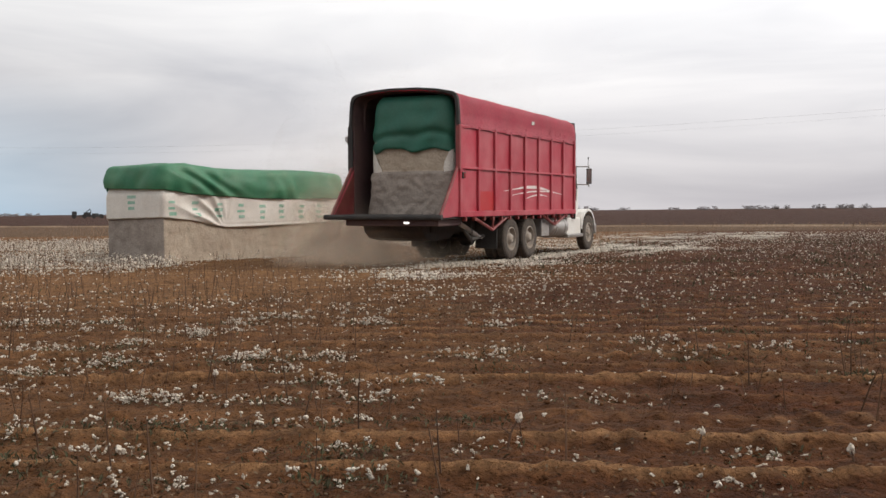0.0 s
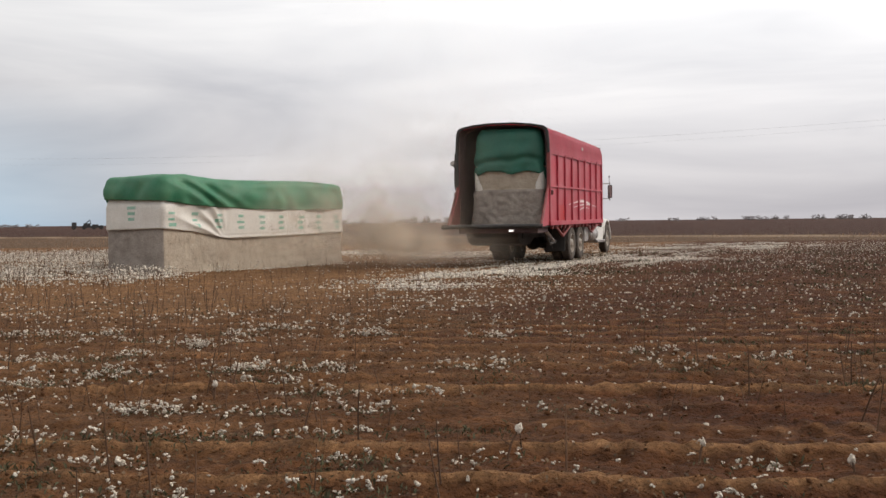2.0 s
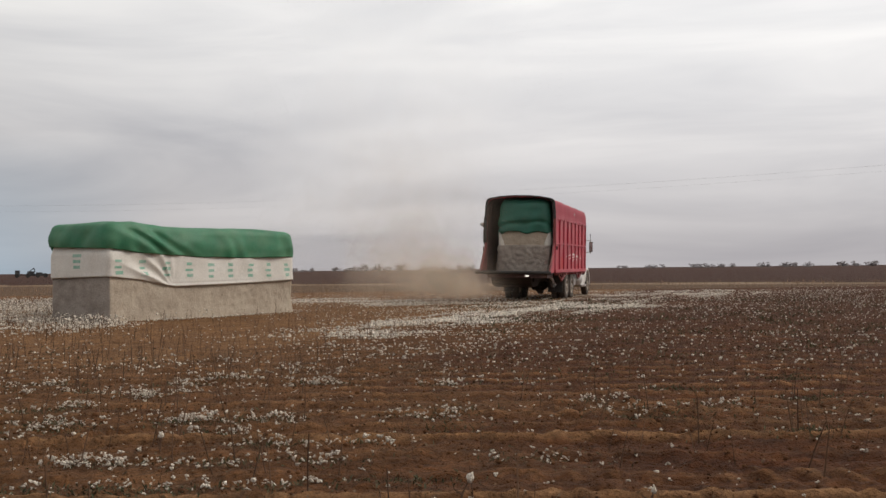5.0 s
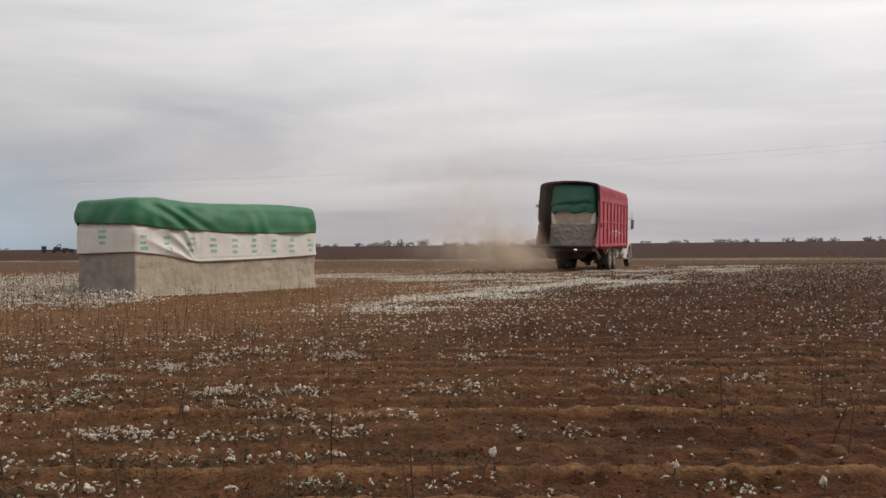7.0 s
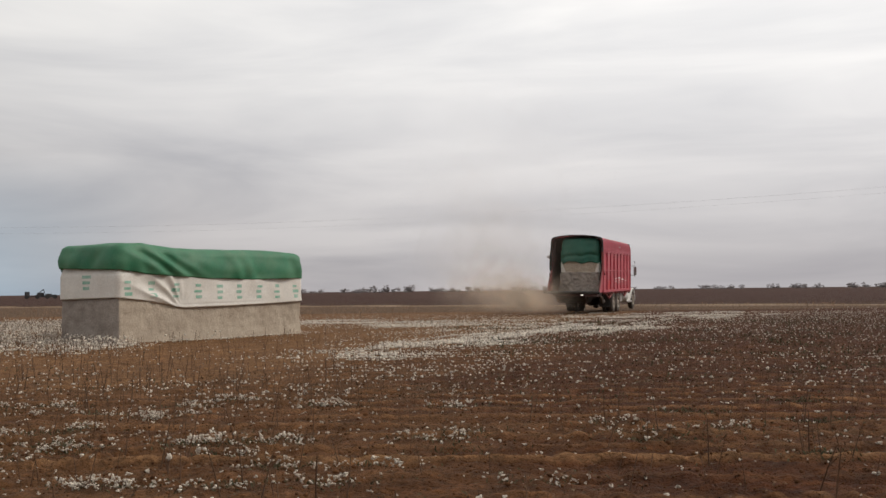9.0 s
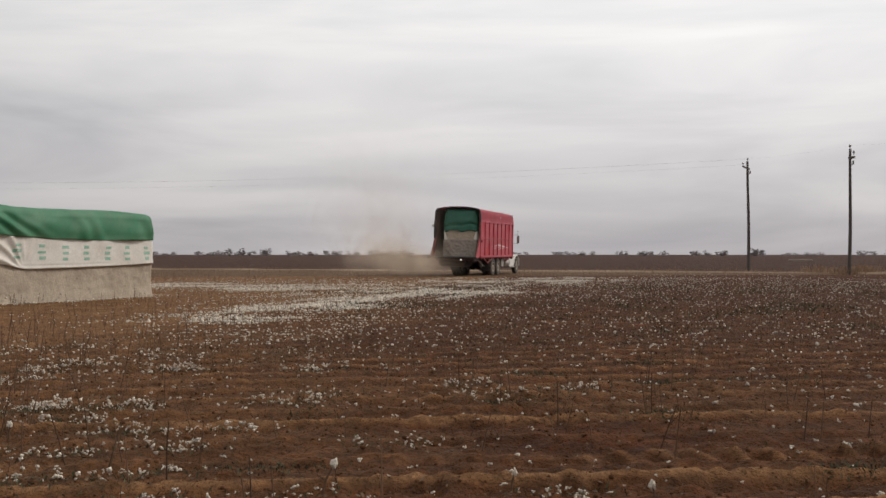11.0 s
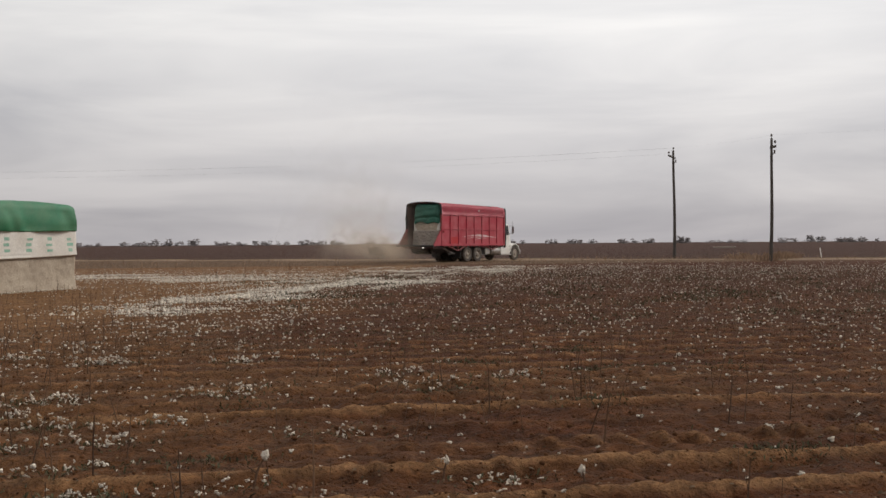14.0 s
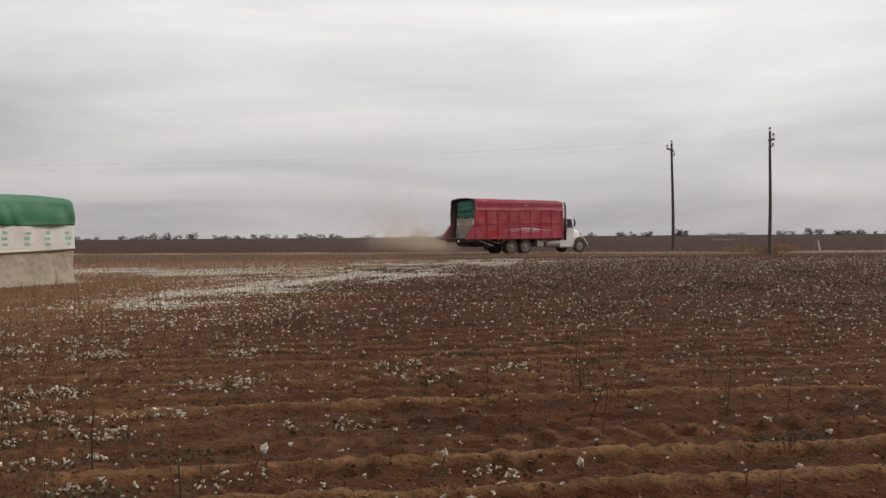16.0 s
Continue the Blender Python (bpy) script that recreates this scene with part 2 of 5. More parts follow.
CHASSIS = material("greasy_chassis", (0.022, 0.020, 0.020), 0.75, (0.045, 0.037, 0.032), 3, 30, 0.15, dust=0.3, dust_color=(0.10, 0.072, 0.052))
WHITE = material("white_cab_paint", (0.80, 0.79, 0.76), 0.38, (0.70, 0.68, 0.64), 1.2, 30, 0.03, dust=0.25, dust_color=(0.58, 0.48, 0.38))
CHROME = material("dull_chrome", (0.62, 0.61, 0.60), 0.32, (0.45, 0.43, 0.41), 4, 40, 0.05, metal=0.9, dust=0.35)
ALLOY = material("tank_aluminium", (0.56, 0.55, 0.54), 0.42, (0.42, 0.40, 0.38), 3, 40, 0.05, metal=0.7, dust=0.5)
GLASS = material("dark_cab_glass", (0.03, 0.035, 0.04), 0.08, (0.02, 0.022, 0.025), 2, 20, 0.0)
STRIPE = material("white_lettering_film", (0.78, 0.70, 0.68), 0.5, (0.6, 0.5, 0.48), 3, 30, 0.0)
GLINT_LAMP = material("tail_lamp_glint", (0.9, 0.88, 0.84), 0.4, (0.8, 0.78, 0.75), 3, 30, 0.0)
# emission stands in for daylight glinting off the tail reflector
GLINT_LAMP.node_tree.nodes["Principled BSDF"].inputs["Emission Color"].default_value = (1.0, 0.95, 0.88, 1)
GLINT_LAMP.node_tree.nodes["Principled BSDF"].inputs["Emission Strength"].default_value = 1.2
LAMP_RED = material("red_lens", (0.35, 0.02, 0.02), 0.25, (0.25, 0.015, 0.015), 3, 30, 0.0)
WOOD_POLE = material("weathered_pole", (0.085, 0.070, 0.060), 0.9, (0.055, 0.045, 0.038), 1.2, 30, 0.5, stretch=(6, 6, 0.6))
WIRE = material("power_line", (0.50, 0.50, 0.51), 0.6, (0.34, 0.34, 0.34), 1, 10, 0.0)
CERAMIC = material("insulator", (0.16, 0.14, 0.13), 0.3, (0.12, 0.10, 0.09), 6, 40, 0.0)
# tree colour lightened and greyed to hold the haze of distance
FAR_TREE = material("far_leafless_scrub", (0.235, 0.215, 0.215), 0.95, (0.29, 0.26, 0.255), 0.3, 2, 0.0, per_piece=0.3, spec=0.1)
FAR_IRON = material("far_machinery", (0.05, 0.05, 0.055), 0.8, (0.035, 0.032, 0.032), 1, 8, 0.1)


def dust_material():
    """Thin airborne soil: scattered light both ways, wispy, fading towards each puff's rim."""
    m = bpy.data.materials.new("airborne_soil_dust")
    m.use_nodes = True
    nt = m.node_tree
    nt.nodes.clear()
    N, K = nt.nodes.new, nt.links.new
    out, clear, mix, both = N("ShaderNodeOutputMaterial"), N("ShaderNodeBsdfTransparent"), N("ShaderNodeMixShader"), N("ShaderNodeMixShader")
    d, t = N("ShaderNodeBsdfDiffuse"), N("ShaderNodeBsdfTranslucent")
    for b in (d, t):
        b.inputs["Color"].default_value = (0.86, 0.72, 0.57, 1)
    K(d.outputs[0], both.inputs[1])
    K(t.outputs[0], both.inputs[2])
    at = N("ShaderNodeAttribute")
    at.attribute_name = "fade"
    tc, n = N("ShaderNodeTexCoord"), N("ShaderNodeTexNoise")
    n.inputs["Scale"].default_value, n.inputs["Detail"].default_value = 1.1, 5.0
    K(tc.outputs["Object"], n.inputs["Vector"])
    mr = N("ShaderNodeMapRange")
    mr.inputs["From Min"].default_value, mr.inputs["From Max"].default_value = 0.32, 0.68
    mr.inputs["To Min"].default_value = 0.15
    K(n.outputs["Fac"], mr.inputs["Value"])
    mul = N("ShaderNodeMath")
    mul.operation = "MULTIPLY"
    K(at.outputs["Fac"], mul.inputs[0])
    K(mr.outputs[0], mul.inputs[1])
    K(mul.outputs[0], mix.inputs[0])
    K(clear.outputs[0], mix.inputs[1])
    K(both.outputs[0], mix.inputs[2])
    K(mix.outputs[0], out.inputs["Surface"])
    return m


DUST = dust_material()
scene.cycles.transparent_max_bounces = 48


# ---- building helpers ----
def thing(name, label, category, m=None, group="", kind=""):
    ob = new(name)
    if m is not None:
        ob.matrix_world = m
    return tagged(ob, label, category, group, kind)


def part(name, bm, mat, parent=None, label="", smooth=False):
    """Links a bmesh, or mesh data, as one mesh object under a thing or part."""
    if isinstance(bm, bmesh.types.BMesh):
        me = bpy.data.meshes.new(name)
        bmesh.ops.recalc_face_normals(bm, faces=bm.faces)
        bm.to_mesh(me)
        bm.free()
    else:
        me = bm
    if smooth:
        me.polygons.foreach_set("use_smooth", [True] * len(me.polygons))
    me.materials.append(mat)
    ob = new(name, me)
    ob.parent = parent
    return tagged(ob, label)


def box(bm, x0, x1, y0, y1, z0, z1, bevel=0.0, m=None):
    made = bmesh.ops.create_cube(bm, size=1.0)["verts"]
    for v in made:
        v.co = Vector((x0 + (v.co.x + 0.5) * (x1 - x0), y0 + (v.co.y + 0.5) * (y1 - y0), z0 + (v.co.z + 0.5) * (z1 - z0)))
        if m is not None:
            v.co = m @ v.co
    if bevel:
        es = list({e for v in made for e in v.link_edges})
        bmesh.ops.bevel(bm, geom=es, offset=bevel, segments=2, affect="EDGES", profile=0.6)
    return bm


def rod(bm, a, b, r0, r1=None, sides=8):
    """A straight round bar from a to b."""
    a, b = Vector(a), Vector(b)
    d = b - a
    m = Matrix.Translation((a + b) / 2) @ d.to_track_quat("Z", "Y").to_matrix().to_4x4()
    bmesh.ops.create_cone(bm, cap_ends=True, segments=sides, radius1=r0, radius2=r0 if r1 is None else r1, depth=d.length, matrix=m)
    return bm


def prism(bm, pts, x0, x1, bevel=0.0):
    """A profile in the y-z plane, pushed out from x0 to x1."""
    a = [bm.verts.new((x0, y, z)) for y, z in pts]
    b = [bm.verts.new((x1, y, z)) for y, z in pts]
    n = len(pts)
    fs = [bm.faces.new(a), bm.faces.new(list(reversed(b)))]
    fs += [bm.faces.new((a[i], b[i], b[(i + 1) % n], a[(i + 1) % n])) for i in range(n)]
    if bevel:
        es = list({e for f in fs for e in f.edges})
        bmesh.ops.bevel(bm, geom=es, offset=bevel, segments=2, affect="EDGES", profile=0.6)
    return bm


def lathe(bm, profile, axis="X", sides=28, m=None):
    """A closed profile of (radius, along) turned about an axis."""
    rings = []
    for k in range(sides):
        a = 2 * math.pi * k / sides
        ring = []
        for r, s in profile:
            p = Vector((s, r * math.cos(a), r * math.sin(a))) if axis == "X" else Vector((r * math.cos(a), r * math.sin(a), s))
            ring.append(bm.verts.new(m @ p if m is not None else p))
        rings.append(ring)
    n = len(profile)
    for k in range(sides):
        p, q = rings[k], rings[(k + 1) % sides]
        for i in range(n):
            j = (i + 1) % n
            bm.faces.new((p[i], p[j], q[j], q[i]))
    return bm


def mesh_of(name, verts, faces_tri):
    """Mesh data from numpy arrays of corners and triangles."""
    me = bpy.data.meshes.new(name)
    me.vertices.add(len(verts))
    me.vertices.foreach_set("co", np.ascontiguousarray(verts, dtype=np.float32).ravel())
    k = faces_tri.shape[1]
    me.loops.add(faces_tri.size)
    me.loops.foreach_set("vertex_index", faces_tri.astype(np.int32).ravel())
    me.polygons.add(len(faces_tri))
    me.polygons.foreach_set("loop_start", np.arange(0, faces_tri.size, k, dtype=np.int32))
    me.polygons.foreach_set("loop_total", np.full(len(faces_tri), k, dtype=np.int32))
    me.update(calc_edges=True)
    return me


_LAT = np.random.RandomState(7).rand(256, 256)


def field_noise(x, y, scale):
    """Smooth value noise over the plan, 0 to 1."""
    u, v = np.asarray(x) / scale + 500.0, np.asarray(y) / scale + 500.0
    i, j = np.floor(u).astype(int), np.floor(v).astype(int)
    fu, fv = u - i, v - j
    fu, fv = fu * fu * (3 - 2 * fu), fv * fv * (3 - 2 * fv)
    g = lambda p, q: _LAT[p % 256, q % 256]
    return (g(i, j) * (1 - fu) + g(i + 1, j) * fu) * (1 - fv) + (g(i, j + 1) * (1 - fu) + g(i + 1, j + 1) * fu) * fv


def step(a, b, x):
    t = np.clip((x - a) / (b - a), 0, 1)
    return t * t * (3 - 2 * t)


# ---- the lie of the land ----
ROW_TILT, ROW_GAP, ROW_START = -0.085, 0.675, 4.80


def track_line(x):
    """Far edge of the headland, where the dirt track runs."""
    return 89.0 - 0.53 * np.clip(x, -120, 75)


def standing_crop(x, y):
    """1 where dead stalks still stand thick, 0 on the bare sandy part."""
    edge = -0.6 + (y - 12.0) * 0.545 + 2.2 * (field_noise(x, y, 3.0) - 0.5)
    return step(-1.2, 1.6, x - edge) * step(8.5, 12.5, y) * step(60, 52, y)


def lint_band(x, y):
    """1 where loose cotton lies thick: round the module and along the loading path."""
    mid = -1.2 + (y - 19.5) * 0.50
    path = np.exp(-((x - mid) / (1.5 + 0.13 * np.maximum(y - 18, 0))) ** 2) * step(17.5, 20.0, y) * step(57, 46, y)
    along, across = 0.45 * x + 0.89 * y, 0.89 * x - 0.45 * y
    streak = step(0.42, 0.70, 0.7 * field_noise(along / 4.5, across, 0.50) + 0.3 * field_noise(x, y, 0.9))
    path = path * (0.22 + 0.78 * streak) * (0.40 + 0.8 * step(0.3, 0.75, field_noise(x, y, 2.4)))
    core = np.exp(-((x - mid + 0.5) / 0.7) ** 2) * step(18.5, 20.0, y) * step(27, 22, y) * (0.2 + 0.7 * step(0.4, 0.6, field_noise(x, y, 0.6)))
    west = step(19.5, 22.0, y - 0.28 * (x + 9)) * step(46, 40, y) * step(-5.6, -8.0, x) * (0.16 + 0.55 * step(0.4, 0.72, field_noise(x * 0.6, y, 0.9)))
    behind = (0.10 + 0.5 * step(0.4, 0.75, field_noise(x * 0.5, y, 1.3))) * step(34, 36, y) * step(49, 44, y) * step(9, 0, x)
    c, s = math.cos(radians(53.74)), math.sin(radians(53.74))
    u, v = (x + 7.24) * c + (y - 26.01) * s, -(x + 7.24) * s + (y - 26.01) * c
    skirt = 0.34 * np.exp(-(np.minimum(v, 0) / 0.6) ** 2) * step(-1.0, 0.2, u) * step(8.5, 6.5, u) * step(3.5, 2.6, v) * (0.4 + field_noise(x, y, 0.7))
    end = 0.8 * np.exp(-((u + 0.35) / 0.45) ** 2) * step(-0.8, 0.0, v) * step(4.0, 2.6, v)
    return np.clip(np.max([path, core, west, behind, skirt, end], axis=0), 0, 1)


def row_phase(x, y):
    """Number of the planting bed and the way from its crest, in beds (-0.5 to 0.5)."""
    u = (y - ROW_TILT * x + 0.05 * (field_noise(x, y, 3.0) - 0.5) - ROW_START) / ROW_GAP
    k = np.floor(u + 0.5)
    return k, u - k


def bed_crest(x, y):
    """1 on the crests of the beds that kept their shape, 0 between; most were trodden flat."""
    k, ph = row_phase(x, y)
    kept = 0.22 + 0.38 * (np.sin(k * 12.9898 + 4.1) * 0.5 + 0.5)
    kept = np.where((k == 0) | (k == 1), 1.0, np.where(k == 4, 0.95, np.where((k == 2) | (k == 3), 0.15, kept)))
    broken = 0.65 + 0.35 * step(0.25, 0.55, field_noise(x, y + 7 * k, 1.7))
    return kept * broken * np.exp(-(ph / 0.075) ** 2)


def lug_prints(x, y):
    """Two rows of scalloped mounds left by a tractor tyre along the beds."""
    v = y - ROW_TILT * x
    a = np.exp(-((v - 6.10) / 0.15) ** 2) * step(0.2, 1.2, x) * (0.35 + 0.65 * step(1.6, 3.0, x))
    b = 0.7 * np.exp(-((v - 9.05) / 0.2) ** 2) * step(0.5, 1.5, x)
    return a * np.cos((x + 0.25 * v) * 2 * np.pi / 0.235) + b * np.cos((x + 0.2 * v) * 2 * np.pi / 0.30)


def ground_height(x, y):
    r = np.hypot(x, y)
    k, ph = row_phase(x, y)
    fade = step(50, 14, r)
    h = fade * (0.042 * bed_crest(x, y) - 0.028 * np.exp(-((ph + 0.26) / 0.12) ** 2))
    h = h + 0.030 * lug_prints(x, y)
    crumbs = 0.6 + 0.8 * field_noise(x, y, 1.3)
    h = h + (1 - 0.7 * bed_crest(x, y)) * (0.040 * (field_noise(x, y, 0.42) - 0.5) * step(40, 12, r) + crumbs * 0.036 * (np.abs(field_noise(x, y, 0.17) - 0.5) * 2 - 0.5) * step(26, 8, r))
    h = h + crumbs * 0.028 * (field_noise(x + 3, y, 0.07) - 0.5) * step(14, 6, r)
    h = h + 0.06 * (field_noise(x, y, 6.0) - 0.5) * step(70, 30, r)
    return h - 0.01


def build_ground():
    az = np.radians(np.concatenate([np.arange(-180, -34, 6.0), np.arange(-34, 44, 0.13), np.arange(44, 180, 6.0)]))
    rad = np.concatenate([[0.6, 1.5], 2.4 * 1.0085 ** np.arange(0, 400)])
    rad = np.concatenate([rad, rad[-1] * 1.06 ** np.arange(1, 66)])
    rad = rad[rad < 4200]
    A, Rr = np.meshgrid(az, rad)
    x, y = Rr * np.sin(A), Rr * np.cos(A)
    z = ground_height(x, y)
    na, nr = len(az), len(rad)
    verts = np.stack([x, y, z], -1).reshape(-1, 3)
    verts = np.vstack([verts, [[0, 0, 0]]])
    i, j = np.meshgrid(np.arange(nr - 1), np.arange(na), indexing="ij")
    jn = (j + 1) % na
    a, b, c, d = i * na + j, i * na + jn, (i + 1) * na + jn, (i + 1) * na + j
    tris = np.concatenate([np.stack([a, d, c], -1).reshape(-1, 3), np.stack([a, c, b], -1).reshape(-1, 3)])
    cap = np.stack([np.full(na, len(verts) - 1), np.arange(na), (np.arange(na) + 1) % na], -1)
    me = mesh_of("ground", verts, np.vstack([tris, cap]))
    X, Y = verts[:, 0], verts[:, 1]
    wob = 3.0 * (field_noise(X, Y, 14.0) - 0.5)
    verge = step(56, 59, Y + wob)
    far = track_line(X)
    plough = step(-0.6, 0.6, Y - far - 0.3 * wob)
    track = step(-8.0, -5.5, Y - far) * (1 - plough)
    crest = bed_crest(X, Y) * step(26, 10, Y)
    red_side = step(-2.5, 3.5, X - 0.10 * (Y - 6) + 0.5 * wob)
    # more of the dark soil tone to the right, close up and in standing crop
    base = 0.42 + 0.42 * red_side + 0.14 * step(7.5, 5.0, Y) + 0.30 * standing_crop(X, Y)
    sandy = step(11.5, 15.5, Y + 0.1 * X) * step(-0.5, -2.5, X - 0.4 * (Y - 18))
    dark_soil = base * (1 - 0.8 * sandy) + 0.22 * (field_noise(X, Y, 1.1) - 0.5) + 0.30 * (field_noise(X + 31, Y * 2, 2.6) - 0.5)
    dark_soil = np.clip(dark_soil, 0, 1)
    col = np.stack([verge, plough, dark_soil, 1 - track], -1).astype(np.float32)
    at = me.attributes.new("pale_soil", "FLOAT", "POINT")
    # crests and print tops painted paler, for relief light; sandy strip is paler soil
    pale_soil = np.clip(1.35 * crest + 0.65 * np.clip(lug_prints(X, Y), 0, 1) + 0.4 * sandy, 0, 0.9)
    at.data.foreach_set("value", pale_soil.astype(np.float32))
    at = me.attributes.new("soil_zone", "FLOAT_COLOR", "POINT")
    at.data.foreach_set("color", col.ravel())
    ob = part("ground", me, SOIL, None, "", True)
    return tagged(ob, "sandy red-brown harvested cotton field, furrowed, with ploughland beyond", "field", "", "structure")


build_ground()


# ---- draped and packed forms ----
def loop_point(s, length, width, r):
    """Place and outward way at s (0 to 1) round a rounded rectangle from (0, 0) to (length, width), starting on the side y = 0."""
    sx, sy, q = length - 2 * r, width - 2 * r, math.pi * r / 2
    total = 2 * sx + 2 * sy + 4 * q
    d = (s % 1.0) * total
    runs = ((sx, r, 0.0, 0), (sy, length, r, 90), (sx, length - r, width, 180), (sy, 0.0, width - r, 270))
    for run, px, py, a in runs:
        ca, sa = math.cos(radians(a)), math.sin(radians(a))
        if d <= run:
            return Vector((px + ca * d, py + sa * d, 0)), Vector((sa, -ca, 0))
        d -= run
        if d <= q:
            t = d / r
            ex, ey = px + ca * run, py + sa * run
            nx, ny = sa, -ca
            cx, cy = ex - nx * r, ey - ny * r
            w = Vector((nx * math.cos(t) - ny * math.sin(t), nx * math.sin(t) + ny * math.cos(t), 0))
            return Vector((cx, cy, 0)) + w * r, w
        d -= q
    return Vector((r, 0, 0)), Vector((0, -1, 0))


def shell(name, length, width, r, rings, n=200, close=True):
    """A skin round the form. rings: functions of (place, way, s) that give a point, from the lowest to the highest; the last closes to the middle."""
    bm = bmesh.new()
    rows = []
    for f in rings:
        row = []
        for k in range(n):
            p, w = loop_point(k / n, length, width, r)
            row.append(bm.verts.new(f(p, w, k / n)))
        rows.append(row)
    for a, b in zip(rows, rows[1:]):
        for k in range(n):
            j = (k + 1) % n
            bm.faces.new((a[k], a[j], b[j], b[k]))
    if close:
        bm.faces.new(rows[-1])
    return bm


def rough(p, s1, a1, s2=0.0, a2=0.0):
    v = noise.noise(p * s1) * a1
    return v + (noise.noise(p * s2) * a2 if s2 else 0.0)


def packed_body(length, width, height, lean=0.05, r=0.22, seed=0.0, chunk=0.035, ledge=0.0):
    """Compressed cotton with broken, lumpy faces."""
    rings = []
    levels = 44
    for i in range(levels):
        z = -0.05 + (height + 0.05) * i / (levels - 1)

        def f(p, w, s, z=z):
            q = Vector((p.x, p.y, z)) - w * lean * (z / height)
            o = rough(q + Vector((seed, 0, 0)), 1.1, chunk * 1.6, 5.0, chunk) + 0.7 * chunk * noise.noise(q * 13) + 0.4 * chunk * noise.noise(q * 27)
            if ledge and w.x < -0.3 and z < 0.95 + 0.03 * noise.noise(q * 3):
                o += ledge * (1 + 0.5 * noise.noise(q * 7))
            if z < 0.25:
                o += 0.06 * (1 - z / 0.25) * (0.5 + noise.noise(q * 2.5))
            return q + w * o

        rings.append(f)
    for k in (0.6, 0.25):
        def g(p, w, s, k=k):
            c = Vector((length / 2, width / 2, 0))
            q = c + (p - c) * k
            q.z = height + 0.06
            return q
        rings.append(g)
    return shell("body", length, width, r, rings, n=420)


def interp(table, v):
    return float(np.interp(v, [a for a, _ in table], [b for _, b in table]))


def green_cap(length, width, edge, top, out=0.05, r=0.3, seed=0.0, slack=1.0, tuck=0.0, drape=0.0):
    """A tarpaulin pulled over the top: hem with thickness, bulging sides, soft shoulder, sagging top. edge, top: functions of the place."""
    rings = []

    def side(k, push):
        def f(p, w, s):
            zb, zt = edge(p, w), top(p)
            z = zb + (zt - zb) * k
            q = Vector((p.x, p.y, z)) - w * tuck * math.exp(-((k - 0.27 - 0.04 * math.sin(3 * p.y)) / 0.06) ** 2)
            fold = 0.035 * slack * math.sin(9.0 * (p.x + p.y) + 5.0 * z + 3 * noise.noise(Vector((p.x * 0.7 + seed, p.y * 0.7, z)))) * (1 - 0.6 * k)
            big = 0.06 * slack * noise.noise(Vector((p.x * 1.1 + seed, p.y * 1.1, z * 2.2)))
            if drape and w.y < -0.3:          # slanting folds pulled down from the front corner
                d = p.x - 0.55 - 1.9 * (zt - z)
                big += drape * math.sin(d * 7.5 + 1.2) * math.exp(-(d / 0.75) ** 2) * math.sin(math.pi * min(1.0, k + 0.1))
            return q + w * (out + push + fold * (0.4 + noise.noise(Vector((p.x * 0.5, p.y * 0.5, seed)))) + big)
        return f

    rings.append(lambda p, w, s: side(0.06, -0.10)(p, w, s))
    rings.append(lambda p, w, s: side(0.0, -0.03)(p, w, s))
    for k in np.linspace(0.0, 0.72, 18):
        rings.append(side(float(k), 0.05 * math.sin(math.pi * min(1, k + 0.25))))
    for k, push in ((0.84, -0.015), (0.93, -0.08), (0.985, -0.17)):
        rings.append(side(k, push))
    for k in (0.74, 0.58, 0.40, 0.2, 0.05):
        def g(p, w, s, k=k):
            c = Vector((min(max(p.x, width / 2), length - width / 2), width / 2, 0))
            q = c + (Vector((p.x, p.y, 0)) - w * 0.12 - c) * k
            q.z = top(p) + 0.03 * (1 - k) + 0.05 * slack * noise.noise(Vector((q.x * 0.9 + seed, q.y * 0.9, 1.0)))
            return q
        rings.append(g)
    return shell("cap", length, width, r, rings, n=400)


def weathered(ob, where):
    """Gives the faces picked by where the grey lint: a weathered tone, also used to carry shade."""
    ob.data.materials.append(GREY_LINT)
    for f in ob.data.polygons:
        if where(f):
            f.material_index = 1


